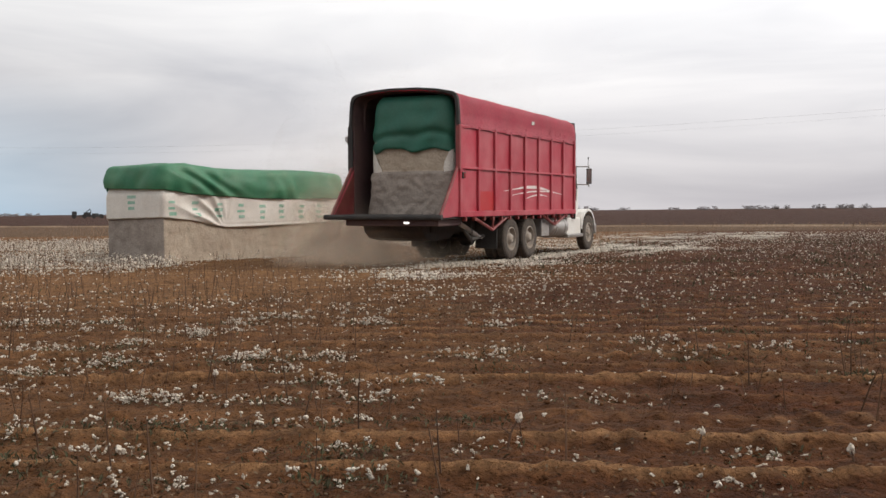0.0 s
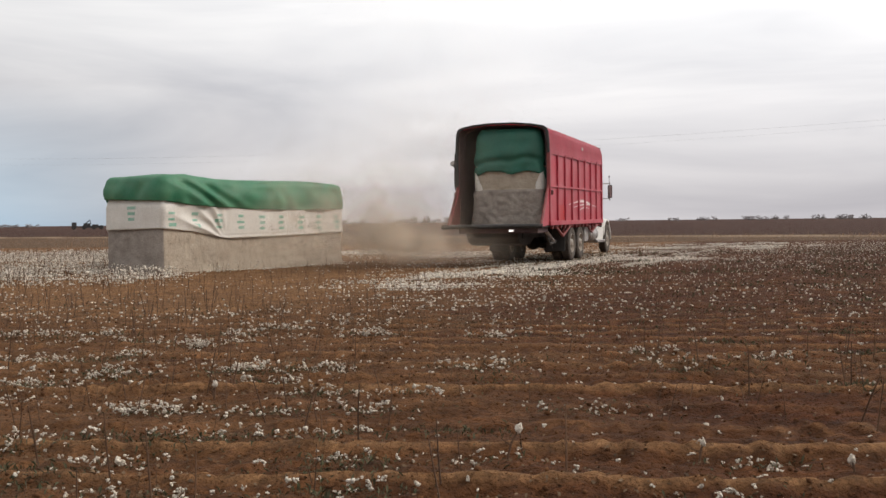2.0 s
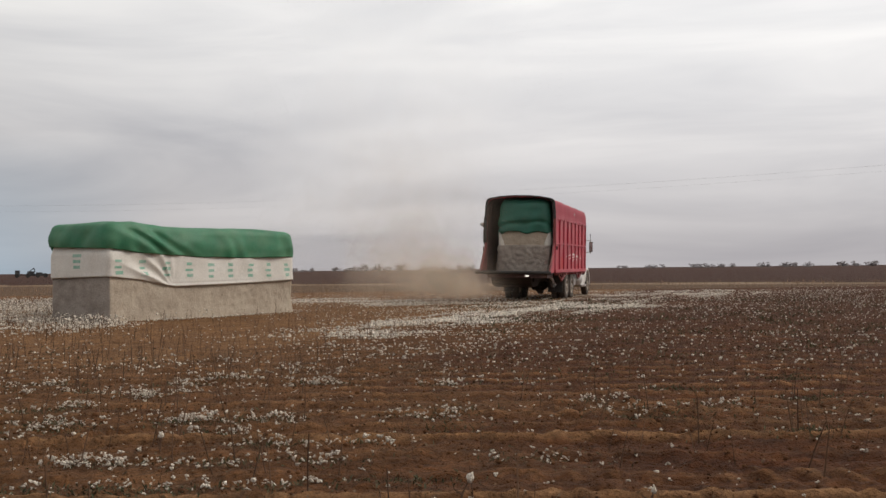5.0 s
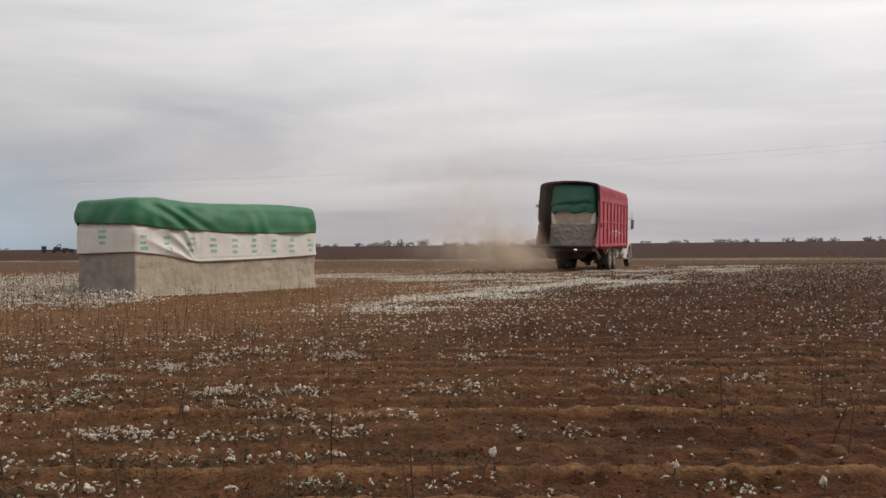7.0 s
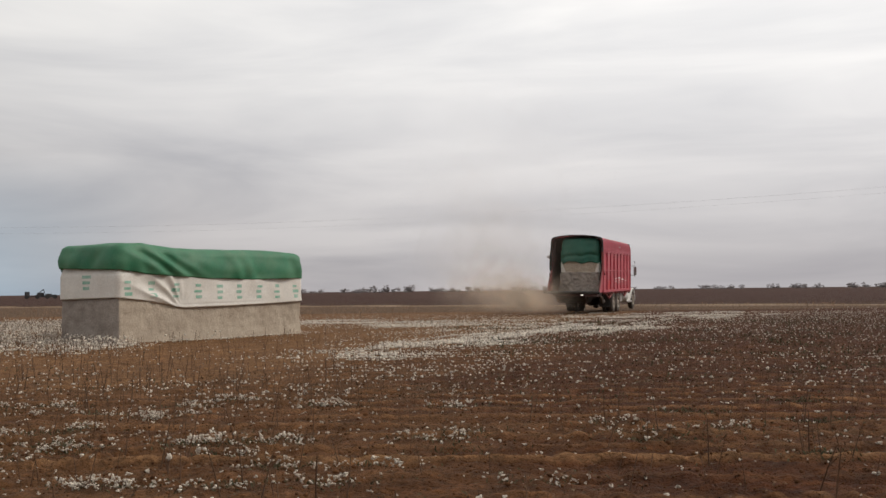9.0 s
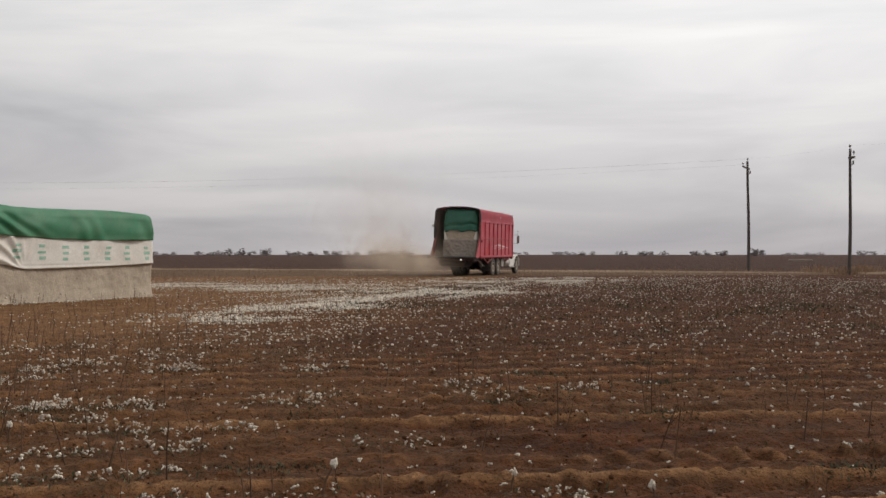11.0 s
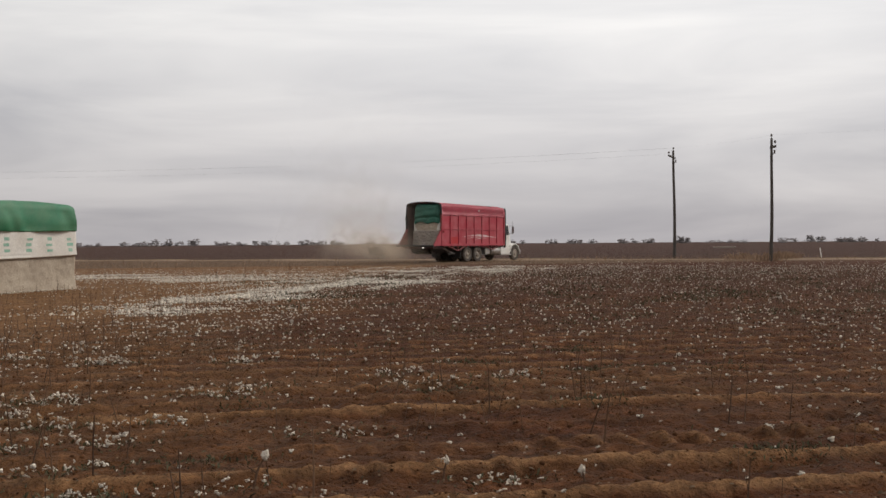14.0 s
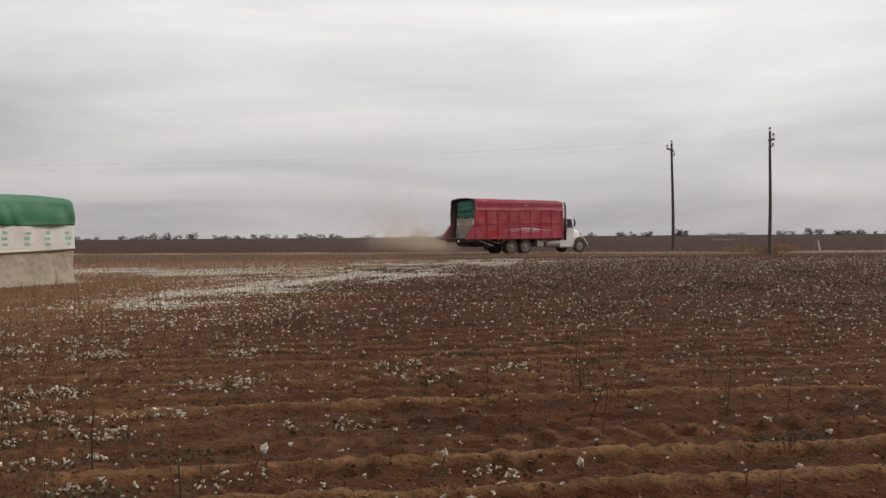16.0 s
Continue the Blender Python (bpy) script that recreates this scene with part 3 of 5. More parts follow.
def cotton_module():
    length, width = 6.9, 2.38
    m = thing("cotton_module", "free-standing cotton module in brown packed lint under green and white tarpaulins", "cotton module",
              pose(-7.24, 26.01, 0, 0, 0, 53.74))
    body = part("packed_body", packed_body(length, width, 2.15, 0.04, 0.07, 0.0, 0.022), LINT, m, "brown compressed seed cotton, darker grey on the weathered, shaded end", True)
    # grey on the end face also puts that side's shade into the colour
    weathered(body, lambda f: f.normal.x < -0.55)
    low_side = [(0, 1.15), (0.9, 1.06), (2.05, 0.86), (2.2, 0.85), (3.6, 0.87), (5.0, 0.90), (6.0, 0.93), (6.9, 0.97)]

    def low(p, w):
        if w.y < -0.5:
            return interp(low_side, p.x)
        if w.x < -0.3:
            return 1.15 - 0.02 * p.y
        return 1.0

    def skirt_ring(k, push):
        def f(p, w, s):
            z0 = low(p, w)
            z = z0 + (2.0 - z0) * k
            q = Vector((p.x, p.y, z)) - w * 0.04 * z / 2.15
            pull = 0.0
            if w.y < -0.5 and p.x < 2.6:      # creases that fan out from the tie-down
                dx, dz = 2.1 - p.x, z - 0.80
                far = math.hypot(dx, dz)
                fan = math.atan2(dz, dx)
                pull = 0.045 * (1 - 2 * abs(math.sin(fan * 8.5 + 0.6 * noise.noise(Vector((p.x * 1.5, z * 1.5, 0)))))) * min(1.0, far / 0.45) * math.exp(-((far - 0.9) / 1.0) ** 2) * math.exp(-max(0.0, fan - 1.0) * 2.5)
            if w.y < -0.5 and 2.0 < p.x < 5.0:   # hem bunched into long rolls
                pull += 0.022 * math.sin((z - z0) * 55) * math.exp(-((z - z0) / 0.12) ** 2)
            pull += 0.012 * math.sin(7 * p.x + 9 * z) * noise.noise(Vector((p.x * 0.8, p.y * 0.8, 4)))
            return q + w * (0.070 - 0.09 * max(0.0, z - 1.72) / 0.28 + push + pull * (1.0 if z < 1.75 else 0.3) + 0.03 * noise.noise(Vector((p.x * 1.1, p.y * 1.1, z * 1.5))))
        return f

    rings = [skirt_ring(0.06, -0.05), skirt_ring(0.0, 0.0)] + [skirt_ring(k, 0.005) for k in np.linspace(0.03, 1, 30)]
    skirt = part("tarpaulin_skirt", shell("skirt", length, width, 0.09, rings, n=420, close=False), WHITE_TARP, m,
                 "white tarpaulin skirt with rows of green print", True)
    # unreadable print: stacked bars that follow the cloth
    def printed_bar(at, along, way, z, high, wide, push):
        bm = bmesh.new()
        m = 8
        rows = [[], []]
        for row, zz in zip(rows, (z, z + high)):
            for i in range(m + 1):
                p = at + along * wide * (i / m - 0.5)
                z0 = low(p, way)
                row.append(bm.verts.new(skirt_ring((zz - z0) / (2.0 - z0), push)(p, way, 0)))
        for i in range(m):
            bm.faces.new((rows[0][i], rows[0][i + 1], rows[1][i + 1], rows[1][i]))
        part("printed_bar", bm, PRINT, skirt)

    rng = random.Random(4)
    for k in range(9):
        x = 0.26 + k * 0.79
        for j in range(3):
            z = 1.52 - 0.03 * min(k, 4) - 0.16 * j
            if z > low(Vector((x, 0, 0)), Vector((0, -1, 0))) + 0.05:
                printed_bar(Vector((x + rng.uniform(-0.03, 0.03), 0, 0)), Vector((1, 0, 0)), Vector((0, -1, 0)), z, rng.uniform(0.06, 0.10), rng.uniform(0.17, 0.27), 0.013)
    for j in range(3):
        printed_bar(Vector((0, 1.22, 0)), Vector((0, 1, 0)), Vector((-1, 0, 0)), 1.66 - 0.15 * j, 0.08, 0.36 - 0.05 * j, 0.013)
    hem = [(0, 1.86), (0.7, 1.79), (1.6, 1.72), (3, 1.66), (5, 1.64), (6.9, 1.68)]

    def edge(p, w):
        if w.x < -0.3:
            return 1.87 + 0.03 * p.y
        return interp(hem, p.x) + 0.02 * noise.noise(Vector((p.x * 1.5, p.y, 0)))

    crown = [(0, 2.56), (0.8, 2.60), (1.8, 2.50), (3.4, 2.47), (5.4, 2.52), (6.9, 2.45)]
    part("tarpaulin_cap", green_cap(length, width, edge, lambda p: interp(crown, p.x), 0.070, 0.20, 0.0, 1.1, drape=0.072), GREEN_TARP, m,
         "green tarpaulin cap with sagging folds", True)
    return m


cotton_module()


# ---- the truck ----
BOX_W, BOX_L, BOX_TOP, SEAM, FLOOR_Z, MID_RAIL = 2.62, 7.82, 3.93, 3.17, 1.11, 2.20
AXLES = (3.19, 4.44, 9.52)
WHEEL_R = 0.52


def arch(y, inset=0.0, drop=0.0):
    """Cross-section of the tarpaulin roof, from the right seam over the top to the left one."""
    w = BOX_W / 2 - inset
    pts = [(w, SEAM), (w - 0.01, SEAM + 0.3), (w - 0.03, BOX_TOP - 0.20), (w - 0.07, BOX_TOP - 0.08), (w - 0.17, BOX_TOP - 0.01), (w * 0.6, BOX_TOP + 0.06), (w * 0.25, BOX_TOP + 0.10)]
    pts += [(-x, z) for x, z in reversed(pts)]
    return [Vector((x, y, z - drop)) for x, z in pts]


def raked(bm):
    """The mouth and tail stand raked: the left side reaches further back than the right."""
    for v in bm.verts:
        if v.co.y < 0.12:
            v.co.y -= 0.33 * (0.5 - v.co.x / BOX_W)
    return bm


def strip_mesh(rows):
    bm = bmesh.new()
    vs = [[bm.verts.new(p) for p in r] for r in rows]
    for a, b in zip(vs, vs[1:]):
        for k in range(len(a) - 1):
            bm.faces.new((a[k], a[k + 1], b[k + 1], b[k]))
    return bm


def build_wheel(truck, x, y, dual, steer=False):
    side = 1 if x > 0 else -1
    bm = bmesh.new()
    lathe(bm, [(0.10, -0.10), (0.15, -0.08), (0.15, 0.05), (0.11, 0.13), (0.05, 0.15), (0.02, 0.15), (0.02, -0.10)], sides=16)
    wheel = part("wheel", bm, RIM, truck, "dusty road wheel", True)
    wheel.matrix_basis = pose(x, y, WHEEL_R, 0, 0, 0 if side > 0 else 180)
    offs = (0.0, -0.32) if dual else (0.0,)
    for o in offs:
        bm = bmesh.new()
        prof = [(0.29, -0.11), (0.34, -0.13), (0.44, -0.135), (0.495, -0.12), (0.52, -0.085), (0.523, 0.0), (0.52, 0.085), (0.495, 0.12), (0.44, 0.135), (0.34, 0.13), (0.29, 0.11)]
        lathe(bm, [(r, s + o) for r, s in prof], sides=40)
        for k in range(40):          # tread blocks
            a = 2 * math.pi * k / 40
            box(bm, o - 0.105, o + 0.105, -0.018, 0.018, 0.515, 0.533, m=Matrix.Rotation(a, 4, "X"))
        part("tyre", bm, TYRE, wheel)
        bm = bmesh.new()
        dish = 0.03 if not steer else 0.10
        prof = [(0.295, -0.11), (0.30, 0.125), (0.275, 0.13), (0.265, 0.10), (0.24, dish - 0.02), (0.16, dish), (0.10, dish + 0.01), (0.10, dish - 0.02), (0.24, dish - 0.05), (0.27, -0.11)]
        lathe(bm, [(r, s + o) for r, s in prof], sides=32)
        if o == 0.0:
            for k in range(10):
                a = 2 * math.pi * k / 10
                p = Vector((0, 0.145 * math.cos(a), 0.145 * math.sin(a)))
                rod(bm, p + Vector((dish, 0, 0)), p + Vector((dish + 0.035, 0, 0)), 0.014, sides=6)
        part("rim", bm, RIM, wheel, "", False)
    return wheel


def module_truck():
    t = thing("module_truck", "white conventional truck with a red ribbed cotton module box, rear open", "truck")
    W, L = BOX_W / 2, BOX_L
    # side panels with ribs and rails
    for sx in (1, -1):
        bm = box(bmesh.new(), sx * (W - 0.06), sx * (W - 0.02), 0.02, L, FLOOR_Z + 0.02, SEAM + 0.06)
        panel = part("side_panel", raked(bm), RED, t, "faded red steel side panel")
        for k in range(9):
            y = 0.05 + (L - 0.13) * k / 8
            if k == 0:
                y = 0.02
            bm = box(bmesh.new(), sx * (W - 0.025), sx * (W + 0.035), y, y + (0.085 if k else 0.12), FLOOR_Z + 0.03, SEAM + 0.03, 0.01)
            part("rib", raked(bm), RED, panel)
        for z, hh, o in ((FLOOR_Z, 0.13, 0.05), (MID_RAIL, 0.055, 0.03), (SEAM - 0.03, 0.05, 0.02)):
            part("rail", raked(box(bmesh.new(), sx * (W - 0.03), sx * (W + o), 0.0, L, z, z + hh, 0.01)), RED, panel)
        for k in range(15):              # stake pockets below the rail
            y = 0.3 + k * 0.52
            part("bracket", box(bmesh.new(), sx * (W - 0.06), sx * (W + 0.03), y, y + 0.08, FLOOR_Z - 0.10, FLOOR_Z + 0.01, 0.008), RED_DARK, panel)
        for y0, y1, dz in ((0.75, 2.9, 0.34), (5.15, 7.2, 0.30)):
            bm = bmesh.new()
            rod(bm, (sx * (W - 0.02), y0, FLOOR_Z), (sx * (W - 0.10), (y0 + y1) / 2 + 0.25, FLOOR_Z - dz), 0.04)
            rod(bm, (sx * (W - 0.02), y1, FLOOR_Z), (sx * (W - 0.10), (y0 + y1) / 2 + 0.25, FLOOR_Z - dz), 0.04)
            rod(bm, (sx * (W - 0.06), (y0 + y1) / 2 + 0.25, FLOOR_Z), (sx * (W - 0.10), (y0 + y1) / 2 + 0.25, FLOOR_Z - dz), 0.03)
            part("brace", bm, RED_DARK, panel)
        part("repair_panel", box(bmesh.new(), sx * (W - 0.022), sx * (W - 0.012), 1.12, 1.97, FLOOR_Z + 0.14, 1.70), RED_FRESH, panel, "repainted brighter red panel")
        # rear cheek that flares back along the floor
        bm = prism(bmesh.new(), [(0.03, FLOOR_Z + 0.02), (0.03, 2.22), (-0.18, 1.95), (-0.86, FLOOR_Z + 0.05), (-0.86, FLOOR_Z - 0.02)], sx * (W - 0.05), sx * (W - 0.01))
        part("rear_cheek", raked(bm), RED, t, "red tapered cheek beside the loading ramp")
        # added plate; on the left its darker red carries the cheek's shade
        bm = prism(bmesh.new(), [(0.03, FLOOR_Z + 0.04), (0.03, 2.16), (-0.18, 1.90), (-0.82, FLOOR_Z + 0.06)], sx * (W - 0.065), sx * (W - 0.053))
        part("cheek_inner_plate", raked(bm), RED_DARK if sx < 0 else RED, t)
        bm = bmesh.new()
        rod(bm, (sx * (W - 0.02), 0.0, 2.26), (sx * (W - 0.02), -0.88, FLOOR_Z + 0.04), 0.035)
        part("cheek_edge", raked(bm), RED_DARK, t)
        bm = box(bmesh.new(), sx * (W + 0.02), sx * (W + 0.07), 0.10, 0.22, 1.98, 2.12, 0.01)
        part("marker_lamp", bm, CHASSIS, t)
        part("lens", box(bmesh.new(), sx * (W + 0.072), sx * (W + 0.085), 0.125, 0.195, 2.0, 2.10, 0.004), LAMP_RED, t)
        # inner lining
        part("inner_lining", raked(box(bmesh.new(), sx * (W - 0.085), sx * (W - 0.062), 0.0, L - 0.05, FLOOR_Z + 0.05, SEAM + 0.5)), INNER, t, "dark inner wall")
    # roof tarpaulin: outer skin, hem, front drop
    rows = []
    n = 33
    for k in range(n):
        y = -0.02 + (L + 0.04) * k / (n - 1)
        sag = 0.010 * (1 - math.cos(2 * math.pi * 4 * k / (n - 1))) / 2 + (0.10 if k == n - 1 else 0.0) * 0.3
        row = arch(y)
        fall = 0.11 * k / (n - 1)
        out = []
        for i, p in enumerate(row):
            top = 1 if p.z > SEAM + 0.5 else 0
            q = p.copy()
            q.z -= (sag + fall) * top + (0.012 * math.sin(k * 1.7) if not top else 0)
            q.x *= 1 + 0.012 * noise.noise(Vector((p.x, y * 0.8, p.z))) + 0.018
            q.y -= 0.33 * (0.5 - p.x / BOX_W) * max(0.0, 1 - k / 10)
            if i in (0, len(row) - 1):
                q.z -= 0.03 + 0.02 * noise.noise(Vector((y * 1.2, 3, 0)))
            out.append(q)
        rows.append(out)
    bm = strip_mesh(rows)
    bmesh.ops.solidify(bm, geom=list(bm.faces), thickness=0.012)
    part("roof_tarpaulin", bm, RED_TARP, t, "faded red tarpaulin stretched over the box", True)
    bm = bmesh.new()
    box(bm, W + 0.022, W + 0.034, 4.35, 4.53, SEAM + 0.30, SEAM + 0.39, 0.004)
    part("patch", bm, WHITE_TARP, t, "small white patch on the tarpaulin")
    # roof bows
    for y in (0.10, 2.0, 3.9, 5.8, 7.6):
        a, b = arch(y, 0.05, 0.03 + 0.11 * y / L), arch(y + 0.05, 0.05, 0.03 + 0.11 * y / L)
        a2, b2 = arch(y, 0.10, 0.07 + 0.11 * y / L), arch(y + 0.05, 0.10, 0.07 + 0.11 * y / L)
        bm = strip_mesh([a, b, b2, a2, a])
        part("roof_bow", bm, INNER, t)
    # added dark sheet: shade under the roof, put in as colour
    part("roof_shade_sheet", raked(strip_mesh([arch(y, 0.05, 0.055 + 0.11 * y / L) for y in (-0.03, 0.4, 1.5, 3.0, 4.5, 6.0, L - 0.07)])), INNER, t, "added dark sheet that stands in for shade under the roof", True)
    for z0, z1, y0, y1 in ((2.80, 2.94, -0.02, 0.08), (2.25, 2.74, 0.02, 0.07), (1.90, 2.08, 0.0, 0.10)):
        part("hinge_bracket", raked(box(bmesh.new(), -W - 0.10, -W - 0.03, y0, y1, z0, z1, 0.015)), CHASSIS, t)
    bm = bmesh.new()                  # round lamp on a stalk outside the left post
    rod(bm, (-W - 0.03, -0.15, 2.93), (-W - 0.13, -0.17, 2.93), 0.014)
    lathe(bm, [(0.01, -0.05), (0.07, -0.04), (0.085, 0.01), (0.085, 0.03), (0.01, 0.03)], sides=16, m=Matrix.Translation((-W - 0.17, -0.2, 2.93)) @ Matrix.Rotation(radians(90), 4, "Z"))
    part("work_lamp", bm, CHROME, t, "small round work lamp", True)
    # dark rubber rim round the mouth
    o, i = arch(-0.05, -0.030, -0.015), arch(-0.05, 0.030, 0.035)
    o2, i2 = arch(0.04, -0.030, -0.015), arch(0.04, 0.030, 0.035)
    part("mouth_rim", raked(strip_mesh([o, i, i2, o2, o])), RUBBER, t, "black rubber rim round the rear opening", False)
    for sx in (1, -1):
        part("mouth_post", raked(box(bmesh.new(), sx * (W - 0.045), sx * (W + 0.045), -0.05, 0.03, 2.18, SEAM + 0.02, 0.012)), RUBBER if sx < 0 else RED_DARK, t)
    bm = box(bmesh.new(), -W + 0.02, W - 0.02, L - 0.06, L - 0.01, FLOOR_Z, BOX_TOP - 0.30)
    part("front_wall", bm, RED_DARK, t)
    # floor with drag chains, tail ramp
    floor = part("chain_floor", raked(box(bmesh.new(), -W + 0.04, W - 0.04, -0.85, L - 0.06, FLOOR_Z - 0.04, FLOOR_Z + 0.03)), CHASSIS, t, "greasy steel chain floor")
    for k in range(8):
        x = -W + 0.22 + k * 0.307
        part("drag_chain", raked(box(bmesh.new(), x - 0.025, x + 0.025, -0.84, L - 0.1, FLOOR_Z + 0.03, FLOOR_Z + 0.06)), CHASSIS, floor)
    bm = bmesh.new()
    rod(bm, (-W - 0.16, -0.88, FLOOR_Z + 0.0), (W + 0.02, -0.88, FLOOR_Z + 0.0), 0.06, sides=12)
    part("tail_roller", raked(bm), RUBBER, t)
    bm = box(bmesh.new(), -W + 0.25, W - 0.15, -0.70, 0.45, FLOOR_Z - 0.20, FLOOR_Z - 0.04, 0.02)
    part("tail_crossmember", raked(bm), INNER, t)
    part("tail_lamp", raked(box(bmesh.new(), 0.36, 0.48, -0.735, -0.70, FLOOR_Z - 0.15, FLOOR_Z - 0.10, 0.006)), GLINT_LAMP, t, "small white tail reflector")
    bm = bmesh.new()                  # chain return trough under the tail
    prism(bm, [(-0.15, 1.0), (-0.10, 0.78), (0.12, 0.60), (0.55, 0.53), (1.3, 0.56), (1.7, 0.72), (1.75, 1.0)], -W + 0.18, 0.42, 0.03)
    part("chain_trough", bm, CHASSIS, t, "black rounded chain return trough")
    # frame, axles, tanks
    for sx in (1, -1):
        part("frame_rail", box(bmesh.new(), sx * 0.37, sx * 0.46, 0.3, 10.0, 0.74, 1.0, 0.01), CHASSIS, t)
    for y in np.arange(0.6, 9.6, 1.15):
        part("frame_crossmember", box(bmesh.new(), -0.37, 0.37, y, y + 0.09, 0.78, 0.96), CHASSIS, t)
    for y in AXLES:
        bm = bmesh.new()
        rod(bm, (-1.0, y, WHEEL_R), (1.0, y, WHEEL_R), 0.075, sides=12)
        if y < 5:
            lathe(bm, [(0.01, -0.24), (0.16, -0.16), (0.21, 0.0), (0.16, 0.16), (0.01, 0.24)], sides=14, m=Matrix.Translation((0, y, WHEEL_R)))
            for sx in (1, -1):
                box(bm, sx * 0.37, sx * 0.47, y - 0.45, y + 0.45, WHEEL_R + 0.10, WHEEL_R + 0.20)
        part("axle", bm, CHASSIS, t)
    for sx in (1, -1):
        part("mud_flap", box(bmesh.new(), sx * 0.62, sx * 1.2, 2.38, 2.41, 0.30, 1.02), RUBBER, t)
    bm = bmesh.new()
    rod(bm, (1.05, 0.55, 0.96), (1.02, 1.55, 0.66), 0.055, sides=12)
    rod(bm, (1.04, 1.1, 0.80), (1.01, 1.9, 0.58), 0.032, sides=10)
    part("lift_cylinder", bm, CHROME, t, "bare steel lift cylinder")
    bm = bmesh.new()
    rod(bm, (1.0, 0.75, 0.92), (1.0, 1.25, 0.55), 0.05)
    rod(bm, (1.0, 1.25, 0.55), (1.0, 2.0, 0.62), 0.05)
    part("lift_link", bm, CHASSIS, t)
    bm = bmesh.new()
    for k in range(12):
        a = 0.95 - k * 0.045
        lathe(bm, [(0.030, -0.006), (0.030, 0.006), (0.018, 0.006), (0.018, -0.006)], axis="X" if k % 2 else "Z", sides=8, m=Matrix.Translation((1.10, 1.15, a)))
    part("hanging_chain", bm, CHASSIS, t)
    for sx in (1, -1):
        bm = bmesh.new()
        lathe(bm, [(0.02, -0.62), (0.27, -0.62), (0.30, -0.58), (0.30, 0.58), (0.27, 0.62), (0.02, 0.62)], sides=26,
              m=Matrix.Translation((sx * 0.93, 6.95, 0.74)) @ Matrix.Rotation(radians(90), 4, "Z"))
        tank = part("fuel_tank", bm, ALLOY, t, "dusty aluminium fuel tank", True)
        for y in (6.6, 7.3):
            bm = bmesh.new()
            lathe(bm, [(0.300, -0.03), (0.310, -0.03), (0.310, 0.03), (0.300, 0.03)], sides=26, m=Matrix.Translation((sx * 0.93, y, 0.74)) @ Matrix.Rotation(radians(90), 4, "Z"))
            part("tank_strap", bm, CHROME, tank)
        part("battery_box", box(bmesh.new(), sx * 0.60, sx * 1.16, 5.55, 6.15, 0.50, 0.98, 0.03), ALLOY if sx > 0 else CHASSIS, t)
        part("side_step", box(bmesh.new(), sx * 0.85, sx * 1.20, 7.6, 8.95, 0.40, 0.50, 0.02), CHROME, t)
        part("step_skirt", box(bmesh.new(), sx * 0.80, sx * 1.14, 7.65, 8.9, 0.50, 0.98, 0.03), WHITE, t)
    # cab
    cab = part("cab", prism(bmesh.new(), [(8.36, 0.92), (8.36, 2.54), (8.44, 2.64), (8.86, 2.64), (8.96, 2.56), (9.14, 1.92), (9.16, 0.92)], -0.98, 0.98, 0.06), WHITE, t,
               "white day cab", False)
    for sx in (1, -1):
        bm = prism(bmesh.new(), [(8.46, 1.86), (8.46, 2.50), (8.84, 2.50), (9.02, 1.86)], sx * 0.975, sx * 0.99)
        part("side_window", bm, GLASS, cab)
        bm = prism(bmesh.new(), [(8.42, 0.98), (8.42, 1.83), (9.04, 1.83), (9.05, 0.98)], sx * 0.978, sx * 0.994, 0.004)
        door = part("cab_door", bm, WHITE, cab)
        part("door_handle", box(bmesh.new(), sx * 0.994, sx * 1.02, 8.46, 8.60, 1.62, 1.66, 0.006), CHROME, door)
        bm = bmesh.new()
        rod(bm, (sx * 1.15, 8.16, 0.95), (sx * 1.15, 8.16, 3.50), 0.075, sides=14)
        rod(bm, (sx * 1.15, 8.16, 3.49), (sx * 1.15, 8.09, 3.78), 0.06, sides=14)
        rod(bm, (sx * 1.15, 8.16, 1.5), (sx * 1.15, 8.16, 2.5), 0.10, sides=14)
        if sx > 0:
            part("exhaust_stack", bm, CHASSIS, t, "sooty exhaust stack", True)
        else:
            bm.free()
        # mirror on its tube frame
        bm = bmesh.new()
        for z in (1.98, 2.52):
            rod(bm, (sx * 0.98, 8.72, z), (sx * 1.42, 8.80, z), 0.018)
        rod(bm, (sx * 1.42, 8.80, 1.90), (sx * 1.42, 8.80, 2.56), 0.018)
        arm = part("mirror_arm", bm, CHROME, cab)
        part("mirror", box(bmesh.new(), sx * 1.34, sx * 1.50, 8.80, 8.86, 2.0, 2.46, 0.02), CHASSIS, arm)
        part("mirror_glass", box(bmesh.new(), sx * 1.355, sx * 1.485, 8.792, 8.80, 2.03, 2.43, 0.003), CHROME, arm)
        bm = bmesh.new()
        rod(bm, (sx * 1.40, 8.80, 2.56), (sx * 1.40, 8.80, 2.74), 0.008)
        rod(bm, (sx * 1.40, 8.80, 2.74), (sx * 1.40, 8.80, 2.80), 0.02)
        part("aerial", bm, CHASSIS, cab)
    # added box that stands in for the dark gap between load box and cab
    part("dark_gap_box", box(bmesh.new(), -0.9, 0.9, 7.92, 8.32, 0.98, 1.75, 0.03), CHASSIS, t, "added black box filling the dark gap behind the cab")
    part("rear_window", box(bmesh.new(), -0.55, 0.55, 8.34, 8.365, 2.0, 2.42), GLASS, cab)
    bm = bmesh.new()
    for sx in (1, -1):
        a = [(sx * 0.04, 8.985, 2.52), (sx * 0.9, 8.965, 2.50), (sx * 0.92, 9.13, 2.0), (sx * 0.04, 9.15, 2.0)]
        v = [bm.verts.new(p) for p in a] + [bm.verts.new((p[0], p[1] - 0.03, p[2])) for p in a]
